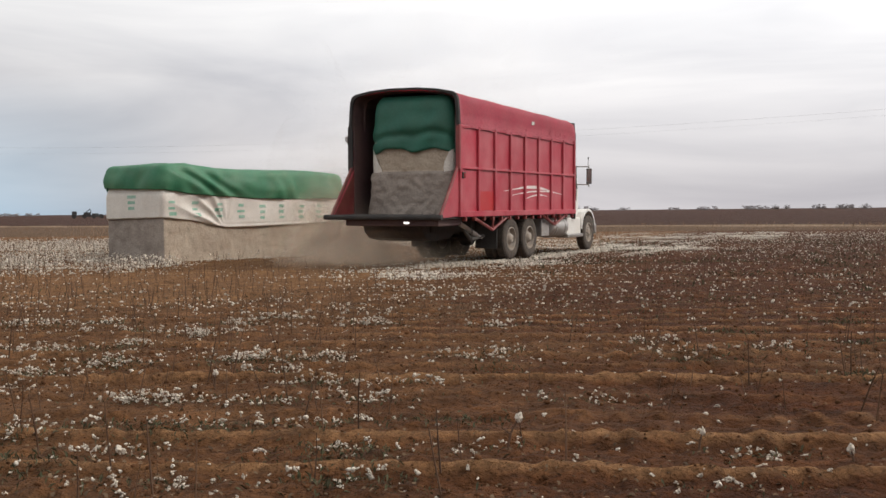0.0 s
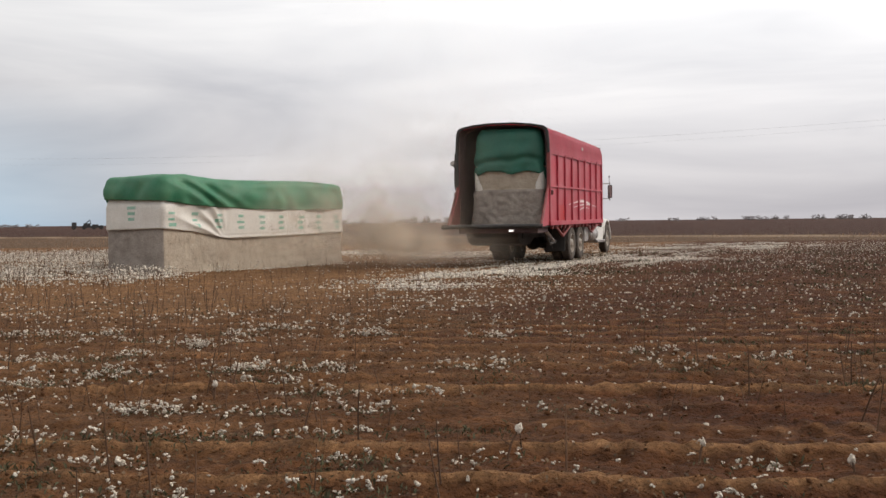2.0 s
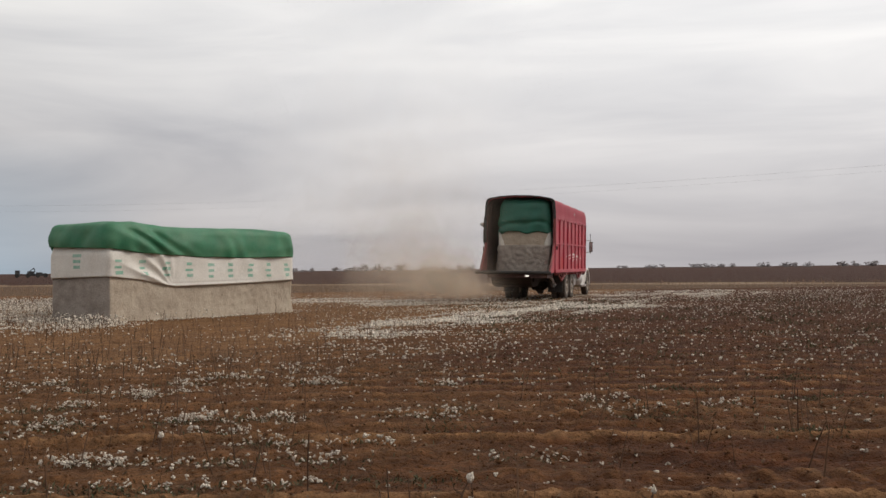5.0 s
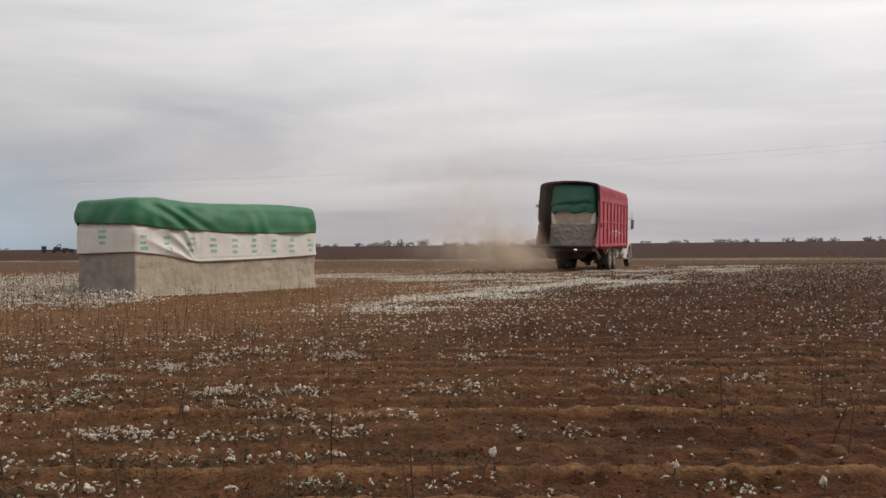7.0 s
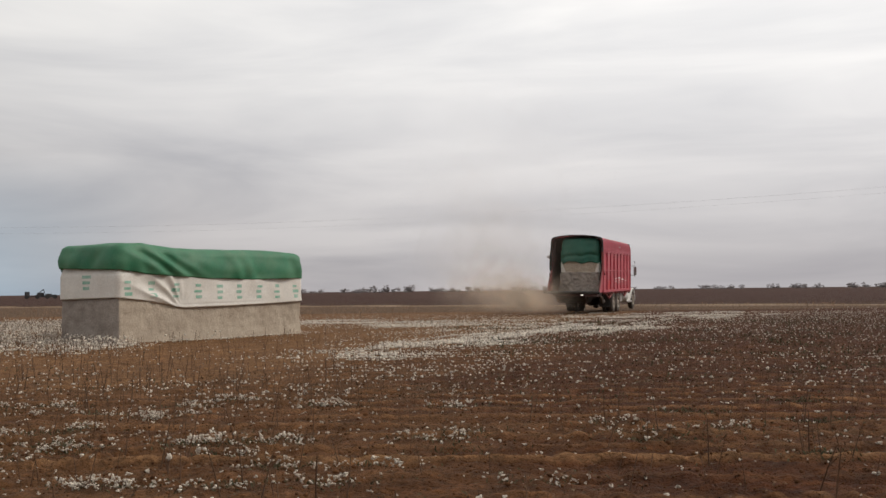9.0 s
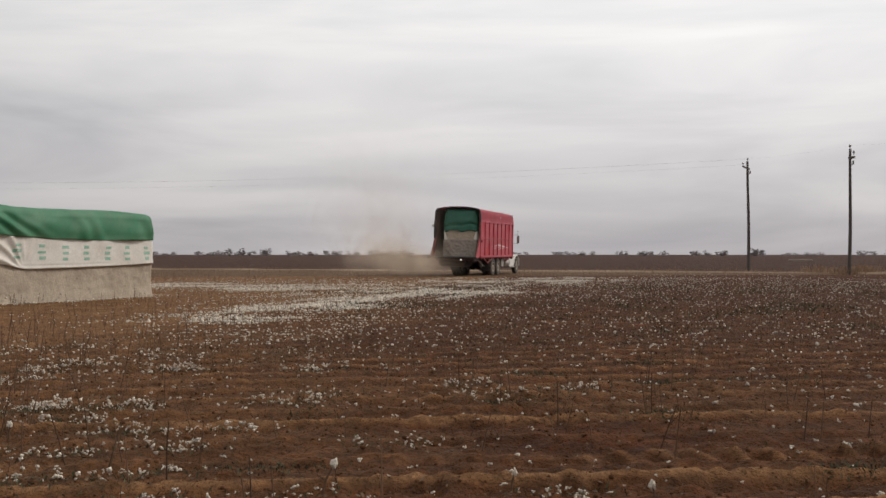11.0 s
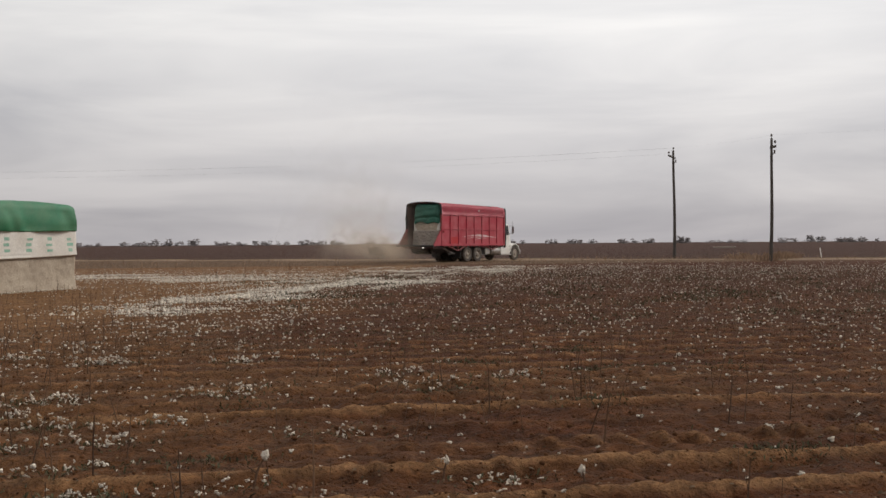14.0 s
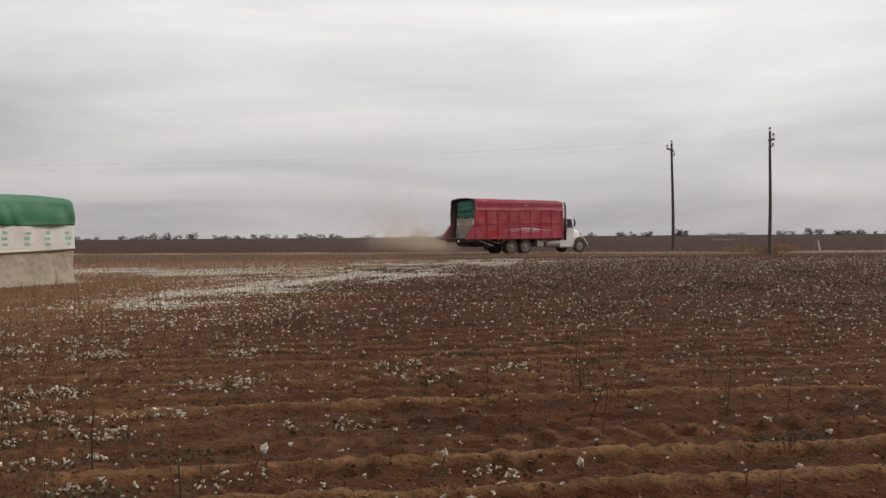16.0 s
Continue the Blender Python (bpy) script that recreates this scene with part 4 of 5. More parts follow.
        for f in ((0, 1, 2, 3), (7, 6, 5, 4), (0, 4, 5, 1), (1, 5, 6, 2), (2, 6, 7, 3), (3, 7, 4, 0)):
            bm.faces.new([v[i] for i in f])
    part("windscreen", bm, GLASS, cab)
    bm = bmesh.new()
    secs = []
    for y, hw, z0, z1 in ((9.12, 0.62, 0.85, 1.92), (9.5, 0.57, 0.82, 1.82), (9.9, 0.53, 0.78, 1.66), (10.08, 0.49, 0.76, 1.52), (10.14, 0.42, 0.78, 1.40)):
        secs.append([bm.verts.new(p) for p in ((-hw, y, z0), (-hw, y, z1 - 0.18), (-hw + 0.14, y, z1 - 0.03), (0, y, z1), (hw - 0.14, y, z1 - 0.03), (hw, y, z1 - 0.18), (hw, y, z0))])
    for a, b in zip(secs, secs[1:]):
        for k in range(7):
            bm.faces.new((a[k], a[(k + 1) % 7], b[(k + 1) % 7], b[k]))
    bm.faces.new(secs[0])
    bm.faces.new(list(reversed(secs[-1])))
    hood = part("hood", bm, WHITE, t, "sloping white hood", True)
    part("grille", box(bmesh.new(), -0.36, 0.36, 10.11, 10.17, 0.80, 1.34, 0.02), CHROME, hood)
    for sx in (1, -1):
        # fender: a thick arch over the front wheel
        prof = []
        for k in range(13):
            a = radians(8 + k * 14.2)
            prof.append((AXLES[2] + 0.66 * math.cos(a), WHEEL_R + 0.10 + 0.62 * math.sin(a)))
        back = [(AXLES[2] + (0.60) * math.cos(radians(8 + k * 14.2)), WHEEL_R + 0.10 + 0.56 * math.sin(radians(8 + k * 14.2))) for k in reversed(range(13))]
        fender = part("fender", prism(bmesh.new(), prof + back, sx * 0.52, sx * 1.18, 0.012), WHITE, t, "rounded white front fender")
        part("fender_tail", prism(bmesh.new(), [(8.86, 0.62), (8.86, 0.98), (9.05, 1.16), (9.0, 0.62)], sx * 0.66, sx * 1.16, 0.03), WHITE, fender)
        bm = bmesh.new()
        lathe(bm, [(0.01, -0.10), (0.10, -0.08), (0.12, 0.04), (0.10, 0.07), (0.01, 0.09)], sides=16, m=Matrix.Translation((sx * 0.80, 10.04, 1.02)) @ Matrix.Rotation(radians(90), 4, "Z"))
        part("headlight", bm, CHROME, fender, "", True)
    part("front_bumper", box(bmesh.new(), -1.18, 1.18, 10.16, 10.30, 0.46, 0.78, 0.04), CHROME, t, "dull chrome bumper")
    # swept white flashes on the side (plain shapes)
    for sx in (1, -1):
        bm = bmesh.new()
        for y0, y1, z0, rise in ((2.6, 6.5, 1.66, 0.16), (3.1, 6.9, 1.60, 0.14), (3.6, 6.1, 1.74, 0.12), (4.0, 5.6, 1.54, 0.10)):
            pts = []
            m = 16
            for k in range(m + 1):
                f = k / m
                y = y0 + (y1 - y0) * f
                pts.append((y, z0 + rise * math.sin(f * 2.6 + z0 * 4), 0.007 + 0.013 * math.sin(math.pi * f)))
            for (ya, za, ha), (yb, zb, hb) in zip(pts, pts[1:]):
                x = sx * (W - 0.016)
                bm.faces.new([bm.verts.new(p) for p in ((x, ya, za - ha), (x, yb, zb - hb), (x, yb, zb + hb), (x, ya, za + ha))])
        part("side_flash", bm, STRIPE, t, "thin white swept decoration")
    wheels = []
    for k, y in enumerate(AXLES):
        for sx in (1, -1):
            wheels.append(build_wheel(t, sx * (1.13 if k < 2 else 1.06), y, k < 2, k == 2))
    return t, wheels


truck, truck_wheels = module_truck()


def loaded_module():
    """The module already in the box: grey lint, white flaps and a green cap that bulges over them."""
    m = thing("loaded_cotton_module", "grey packed cotton module with green cap, loaded in the truck box", "cotton module")
    width, length, x0, y0, z0 = 1.92, 6.7, -0.82, 0.10, FLOOR_Z + 0.06
    lie = Matrix.Translation((x0 + width, y0, z0)) @ Matrix.Rotation(radians(90), 4, "Z")

    def lay(bm):
        bmesh.ops.transform(bm, matrix=lie, verts=bm.verts)
        for v in bm.verts:        # its face stands raked like the mouth
            v.co.y -= 0.33 * (0.5 - v.co.x / BOX_W) * float(step(1.6, 0.3, v.co.y))
        return bm

    body = part("packed_body", lay(packed_body(length, width, 1.66, 0.02, 0.10, 7.0, 0.024, 0.085)), LINT, m, "rough compressed seed cotton, grey below a ledge and brown above", True)
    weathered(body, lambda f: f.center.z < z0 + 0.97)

    def ring(k, push):
        def f(p, w, s):
            lo, hi, sink = 0.93, 1.5, 0.0
            if w.x < -0.5:                # on the end face only two slanting corners are left
                d = abs(p.y - width / 2) / (width / 2)
                hi = 0.98 + 0.50 * float(step(0.74, 0.97, d))
                sink = 0.12 * float(step(0.80, 0.74, d))
            q = Vector((p.x, p.y, lo + (hi - lo) * k))
            return q + w * (0.045 + push - sink + 0.02 * noise.noise(q * 2.2))
        return f

    part("white_flap", lay(shell("flap", length, width, 0.14, [ring(0.05, -0.04)] + [ring(k, 0.0) for k in np.linspace(0, 1, 7)], 220, False)), WHITE_TARP, m, "dirty white tarpaulin", True)

    def edge(p, w):
        if w.x < -0.5:
            return 1.48 - 0.09 * (2 * p.y / width - 1) ** 2 + 0.05 * math.sin(p.y * 5.2) + 0.06 * noise.noise(Vector((p.y * 3, 1, 1)))
        return 1.25

    part("tarpaulin_cap", lay(green_cap(length, width, edge, lambda p: 2.74, 0.03, 0.24, 5.0, 1.1, 0.075)), GREEN_TARP_DARK, m, "dark green tarpaulin cap with deep folds", True)
    return m


load = loaded_module()


# ---- poles and power lines ----
def power_pole(label, x, y, height, lean, arm_turn, r=0.13, reach=0.62):
    p = thing("power_pole", label, "utility pole", pose(x, y, 0, 0, lean, 0), "poles along the track")
    bm = bmesh.new()
    rows = []
    for k in range(9):
        z = -0.3 + (height + 0.3) * k / 8
        rr = r * (1 - 0.35 * k / 8)
        cx = 0.05 * math.sin(k * 0.6)
        rows.append([bm.verts.new((cx + rr * math.cos(a), rr * math.sin(a), z)) for a in np.linspace(0, 2 * math.pi, 12, endpoint=False)])
    for a, b in zip(rows, rows[1:]):
        for k in range(12):
            bm.faces.new((a[k], a[(k + 1) % 12], b[(k + 1) % 12], b[k]))
    bm.faces.new(rows[-1])
    part("shaft", bm, WOOD_POLE, p, "grey weathered timber shaft", True)
    turn = Matrix.Rotation(radians(arm_turn), 4, "Z")
    cx = 0.05 * math.sin(8 * 0.6)
    arm = part("crossarm", box(bmesh.new(), -reach, 0.16, -0.05, 0.05, height - 0.62, height - 0.50, 0.01, Matrix.Translation((0, 0, height - 0.56)) @ turn @ Matrix.Rotation(radians(14), 4, "Y") @ Matrix.Translation((0, 0, 0.56 - height))), WOOD_POLE, p)
    arm.location = (0.0, 0.0, 0.0)
    for dx, dz in ((-reach + 0.07, -0.36), (0.02, 0.0)):
        q = turn @ Vector((dx, 0, 0))
        bm = bmesh.new()
        lathe(bm, [(0.015, 0.0), (0.02, 0.10), (0.07, 0.11), (0.075, 0.16), (0.05, 0.18), (0.065, 0.22), (0.03, 0.27), (0.01, 0.27)], axis="Z", sides=12,
              m=Matrix.Translation((q.x + (cx if dx > 0 else 0), q.y, height + dz)))
        part("insulator", bm, CERAMIC, p, "", True)
    bm = bmesh.new()
    rod(bm, (cx + 0.10, 0, height - 1.0), (cx + 0.22, 0, height - 0.86), 0.03)
    rod(bm, (cx + 0.22, 0, height - 0.95), (cx + 0.22, 0, height - 0.72), 0.055)
    part("line_fitting", bm, CERAMIC, p)
    return p


def wire(a, b, sag, label, r=0.013, n=28):
    bm = bmesh.new()
    a, b = Vector(a), Vector(b)
    side = (b - a).cross(Vector((0, 0, 1))).normalized()
    rings = []
    for k in range(n + 1):
        f = k / n
        c = a.lerp(b, f) - Vector((0, 0, 4 * sag * f * (1 - f)))
        rings.append([bm.verts.new(c + side * r * math.cos(t) + Vector((0, 0, r * math.sin(t)))) for t in (0.3, 1.87, 3.44, 5.01)])
    for p, q in zip(rings, rings[1:]):
        for k in range(4):
            bm.faces.new((p[k], p[(k + 1) % 4], q[(k + 1) % 4], q[k]))
    return tagged(part("power_line", bm, WIRE, None), label, "power line", "overhead lines")


P1, P1H = (37.3, 72.3), 8.45
P2, P2H = (35.45, 55.9), 7.7
power_pole("weathered timber power pole with a short tilted crossarm by the track", *P1, P1H, 0.0, 20)
power_pole("slightly leaning timber power pole with a guy wire in dry grass", *P2, P2H, 1.2, 200, 0.115, 0.34)
wire((P1[0], P1[1], P1H + 0.20), (-64, 108, 8.9), 1.35, "thin slack overhead power line crossing above the far field", 0.0045)
wire((P1[0] - 0.6, P1[1] - 0.2, P1H - 0.30), (-64.6, 107.5, 8.2), 1.3, "thin slack overhead power line crossing above the far field", 0.003)
wire((P1[0], P1[1], P1H + 0.20), (P2[0] + 0.15, P2[1], P2H + 0.20), 0.10, "short overhead power line between the two poles", 0.0018)
wire((P2[0] + 0.15, P2[1], P2H + 0.20), (58.0, 20.0, 8.2), 0.5, "overhead power line leading away from the leaning pole", 0.0015)
wire((P2[0] + 0.1, P2[1], P2H - 0.9), (P2[0] - 1.6, P2[1] + 1.4, 0.0), 0.0, "steel guy wire anchoring the leaning pole", 0.004)


def stake(x, y, h, lean):
    bm = bmesh.new()
    box(bm, -0.045, 0.045, -0.02, 0.02, -0.1, h, 0.008)
    bm2 = part("marker_stake", bm, WHITE, None)
    bm2.matrix_world = pose(x, y, 0, 0, lean, 20)
    tagged(bm2, "thin white-painted marker stake beside the dirt track", "stake", "marker stakes")


stake(46.5, 66.5, 0.75, -14)
stake(61.0, 60.0, 0.6, 6)


# ---- far distance ----
def far_trees():
    """Low leafless scrub and shelter belts along the horizon."""
    rng = np.random.RandomState(5)
    clumps = [(-34, -29, 5), (-27, -22, 6), (-6.2, -4.4, 7), (-3.6, -1.8, 9), (-1.7, 0.6, 13), (1.6, 3.2, 9), (3.7, 5.8, 9), (6.1, 8.8, 10), (9.8, 10.7, 6),
              (12.7, 13.2, 6), (14.2, 15.2, 7), (16.6, 19.0, 8), (20.0, 20.8, 8), (21.4, 23.0, 9), (24.2, 26.4, 9), (27.3, 28.2, 13), (29.0, 31.2, 6),
              (32.7, 33.7, 9), (34.2, 35.1, 13), (35.4, 41.0, 10), (42.0, 47.0, 9)]
    ico_v, ico_f = ICO
    V, F, n = [], [], 0
    for a0, a1, hp in clumps:
        dist = rng.uniform(850, 1000)
        height = hp / 1778.0 * dist
        width = math.radians(a1 - a0) * dist
        for k in range(int(width / 2.0) + 3):
            a = math.radians(rng.uniform(a0, a1))
            d = dist + rng.uniform(-15, 15)
            h = height * rng.uniform(0.45, 1.05)
            if rng.rand() < 0.18:
                continue
            cx, cy = d * math.sin(a), d * math.cos(a)
            tv = np.array([[-0.15, 0, 0], [0.15, 0, 0], [0.0, 0.2, 0], [0, 0, h * 0.7]]) + [cx, cy, -0.3]
            V.append(tv)
            F.append(np.array([[0, 1, 3], [1, 2, 3], [2, 0, 3]]) + n)
            n += 4
            for j in range(16):
                s = np.array([rng.uniform(0.5, 1.7), rng.uniform(0.5, 1.5), rng.uniform(0.2, 0.6)]) * (0.25 + 0.11 * height)
                c = np.array([cx + rng.uniform(-2.0, 2.0), cy + rng.uniform(-2, 2), h * rng.uniform(0.08, 0.95)])
                V.append(ico_v * s * (1 + 0.5 * (rng.rand(12, 1) - 0.5)) + c)
                F.append(ico_f + n)
                n += 12
    ob = part("far_trees", mesh_of("far_trees", np.vstack(V), np.vstack(F)), FAR_TREE, None)
    tagged(ob, "broken line of low grey-brown trees along the flat horizon", "trees", "", "stuff")


def icosahedron():
    bm = bmesh.new()
    bmesh.ops.create_icosphere(bm, subdivisions=1, radius=1.0)
    v = np.array([p.co[:] for p in bm.verts])
    f = np.array([[p.index for p in q.verts] for q in bm.faces])
    bm.free()
    return v, f


ICO = icosahedron()


def TUFT(rng):
    """An open boll: a few round locks of lint pressed together."""
    v, f = ICO
    V = [v * rng.uniform(0.36, 0.72) * rng.uniform(0.6, 1.4, (12, 1)) + rng.randn(3) * [0.70, 0.70, 0.45] for _ in range(6)]
    return np.vstack(V), np.vstack([f + 12 * k for k in range(6)])


OCTA = (np.array([[1, 0, 0], [-1, 0, 0], [0, 1, 0], [0, -1, 0], [0, 0, 1], [0, 0, -1]], float),
        np.array([[0, 2, 4], [2, 1, 4], [1, 3, 4], [3, 0, 4], [2, 0, 5], [1, 2, 5], [3, 1, 5], [0, 3, 5]]))
far_trees()


def far_machine():
    """Harvest machinery parked far off on the ploughland."""
    d, a = 330.0, radians(-19.45)
    m = thing("harvest_machine", "dark harvest machine with a raised boom, parked on far ploughland", "farm machine",
              pose(d * math.sin(a), d * math.cos(a), 0, 0, 0, 19))
    part("chassis", box(bmesh.new(), -1.5, 4.6, -1.2, 1.2, 0.5, 1.15, 0.1), FAR_IRON, m)
    part("basket", prism(bmesh.new(), [(-1.3, 1.1), (-1.3, 1.9), (1.3, 1.9), (1.3, 1.1)], -1.2, 0.9, 0.05), FAR_IRON, m)
    part("operator_cab", box(bmesh.new(), -4.6, -3.2, -0.9, 0.9, 0.5, 2.2, 0.15), FAR_IRON, m)
    part("hopper", box(bmesh.new(), 1.2, 3.2, -1.1, 1.1, 1.1, 1.55, 0.1), FAR_IRON, m)
    bm = bmesh.new()
    rod(bm, (-0.6, 0, 1.8), (0.7, 0, 2.9), 0.14)
    rod(bm, (0.7, 0, 2.9), (1.0, 0, 1.7), 0.12)
    part("boom", bm, FAR_IRON, m)
    for x in (-4.0, -1.0, 1.8, 4.0):
        for y in (-1.1, 1.1):
            bm = bmesh.new()
            lathe(bm, [(0.2, -0.25), (0.62, -0.25), (0.68, 0.0), (0.62, 0.25), (0.2, 0.25)], axis="X", sides=14, m=Matrix.Translation((x, y, 0.66)) @ Matrix.Rotation(radians(90), 4, "Z"))
            part("wheel", bm, RUBBER, m)
    bm = bmesh.new()
    rod(bm, (-3.2, 0, 0.8), (-1.5, 0, 0.8), 0.12)
    part("drawbar", bm, FAR_IRON, m)


far_machine()


def pale_strip():
    """A pale rod on the ploughland beyond the poles, added for an unidentified pale strip."""
    bm = bmesh.new()
    rod(bm, (-2.1, 0, 0.12), (2.1, 0, 0.12), 0.12, sides=14)
    for x in (-2.1, 0.0, 2.1):
        rod(bm, (x - 0.06, 0, 0.12), (x + 0.06, 0, 0.12), 0.15, sides=14)
    d, a = 205.0, radians(29.98)
    ob = part("pale_strip", bm, RIM, None)
    ob.matrix_world = pose(d * math.sin(a), d * math.cos(a), 0, 0, 0, -24)
    tagged(ob, "dusty pale rod on the ploughland, added for an unidentified strip", "pipe")


pale_strip()


# ---- what lies and stands on the field ----
def scatter(rng, density, most, r0, r1, a0=-37.0, a1=45.0):
    """Random places in the sector, thinned by density(x, y) per square metre."""
    area = math.radians(a1 - a0) / 2 * (r1 * r1 - r0 * r0)
    n = int(area * most)
    r = np.sqrt(rng.uniform(r0 * r0, r1 * r1, n))
    a = np.radians(rng.uniform(a0, a1, n))
    x, y = r * np.sin(a), r * np.cos(a)
    keep = rng.rand(n) * most < density(x, y)
    return x[keep], y[keep]


def clear_of_module(x, y):
    c, s = math.cos(radians(53.74)), math.sin(radians(53.74))
    u, v = (x + 7.24) * c + (y - 26.01) * s, -(x + 7.24) * s + (y - 26.01) * c
    return ~((u > -0.05) & (u < 6.95) & (v > -0.05) & (v < 2.6))


def spun(rng, n, tilt):
    """n turning matrices: any heading, leaning by up to tilt."""
    h, a, b = rng.uniform(0, 2 * np.pi, n), rng.uniform(-tilt, tilt, n), rng.uniform(-tilt, tilt, n)
    o, z = np.ones(n), np.zeros(n)
    Rz = np.stack([np.cos(h), -np.sin(h), z, np.sin(h), np.cos(h), z, z, z, o], -1).reshape(n, 3, 3)
    Rx = np.stack([o, z, z, z, np.cos(a), -np.sin(a), z, np.sin(a), np.cos(a)], -1).reshape(n, 3, 3)
    Ry = np.stack([np.cos(b), z, np.sin(b), z, o, z, -np.sin(b), z, np.cos(b)], -1).reshape(n, 3, 3)
    return Rx @ Ry @ Rz


def strewn(rng, forms, x, y, z, size, tilt, squash=None):
    """Corners and triangles of forms strewn over the places."""
    n = len(x)
    turn = spun(rng, n, tilt)
    pick = rng.randint(0, len(forms), n)
    V, F, base = [], [], 0
    for k, (v, f) in enumerate(forms):
        i = np.where(pick == k)[0]
        if not len(i):
            continue
        s = size[i, None, None] if squash is None else size[i, None, None] * squash[i][:, None, :]
        p = np.einsum("nij,nkj->nki", turn[i], v[None] * s) + np.stack([x[i], y[i], z[i]], -1)[:, None, :]
        V.append(p.reshape(-1, 3))
        F.append((f[None] + (np.arange(len(i)) * len(v))[:, None, None] + base).reshape(-1, 3))
        base += len(i) * len(v)
    return np.vstack(V), np.vstack(F)


def joined(pieces):
    V, F, n = [], [], 0
    for v, f in pieces:
        V.append(v)
        F.append(f + n)
        n += len(v)
    return np.vstack(V), np.vstack(F)


def lumpy(form, rng, amount, count):
    v, f = form
    return [(v * (1 + amount * (rng.rand(len(v), 1) - 0.5)) * [1.0, rng.uniform(0.7, 1.0), rng.uniform(0.6, 0.9)], f) for _ in range(count)]


def patchy(x, y):
    a = field_noise(x + 40, y * 1.5, 0.9)
    b = field_noise(x - 17, y * 1.3, 2.6)
    return step(0.52, 0.78, 0.6 * a + 0.4 * b)


# loose clumps that stand out in the near field
CLUMPS = [(-4.81, 11.27), (-4.32, 11.23), (-3.77, 11.47), (-3.2, 10.57), (-2.56, 10.38), (-3.8, 9.27), (-2.98, 9.49), (-2.82, 8.41), (-3.19, 7.88),
          (-3.5, 7.98), (-2.02, 6.65), (-2.15, 5.87), (-2.41, 5.61), (-1.77, 5.17), (-1.47, 4.57), (-1.62, 5.82), (-1.85, 6.8), (-2.33, 11.36),
          (-1.98, 11.75), (-0.81, 11.24), (0.56, 11.02), (-1.7, 8.61), (-1.33, 7.89), (-1.1, 8.51), (-0.87, 7.27), (-1.14, 6.55), (-1.12, 5.84),
          (-0.6, 5.85), (-0.48, 6.6), (-0.2, 7.31), (-0.55, 5.33), (-0.56, 5.05), (-0.4, 4.59), (0.26, 8.43), (0.52, 8.78), (0.15, 5.19), (1.84, 9.38),
          (1.95, 8.69), (2.94, 8.92), (0.91, 6.54), (1.64, 5.04), (1.24, 4.49)]
BIG = [(-2.82, 8.41), (-2.02, 6.65), (-1.7, 8.61), (-0.81, 11.24), (0.56, 11.02), (-3.8, 9.27), (-1.77, 5.17), (-2.56, 10.38)]


def cotton_density(x, y):
    bare = 1 - standing_crop(x, y)
    west = step(1.5, -2.0, x + 0.05 * y)
    near = (13 + 4 * west + 95 * patchy(x, y) * (0.10 + 0.90 * west)) * step(17, 11, y) * bare
    near = near * (0.45 + 0.55 * step(4.5, 8.5, y))
    mid = (13 + 50 * patchy(x, y)) * step(11, 15, y) * step(24, 20, y) * bare
    on_row = 0.45 + 1.3 * np.exp(-(row_phase(x, y)[1] / 0.2) ** 2)
    crop = on_row * (10 + 26 * field_noise(x, y, 1.1) ** 3 + 22 * step(0.55, 0.9, field_noise(x, y, 4.5)) * field_noise(x, y, 0.8)) * standing_crop(x, y) * (1 - 0.62 * step(13, 30, y))
    band = 260 * (1 - 0.55 * step(25, 38, y)) * lint_band(x, y)
    back = 5 * step(24, 34, y) * step(56, 50, y)
    sand_strip = step(12.5, 15.5, y + 0.1 * x) * step(24.5, 22, y) * step(-0.5, -2.5, x)
    return (near + mid + crop + band + back) * (1 - 0.7 * sand_strip) * clear_of_module(x, y)


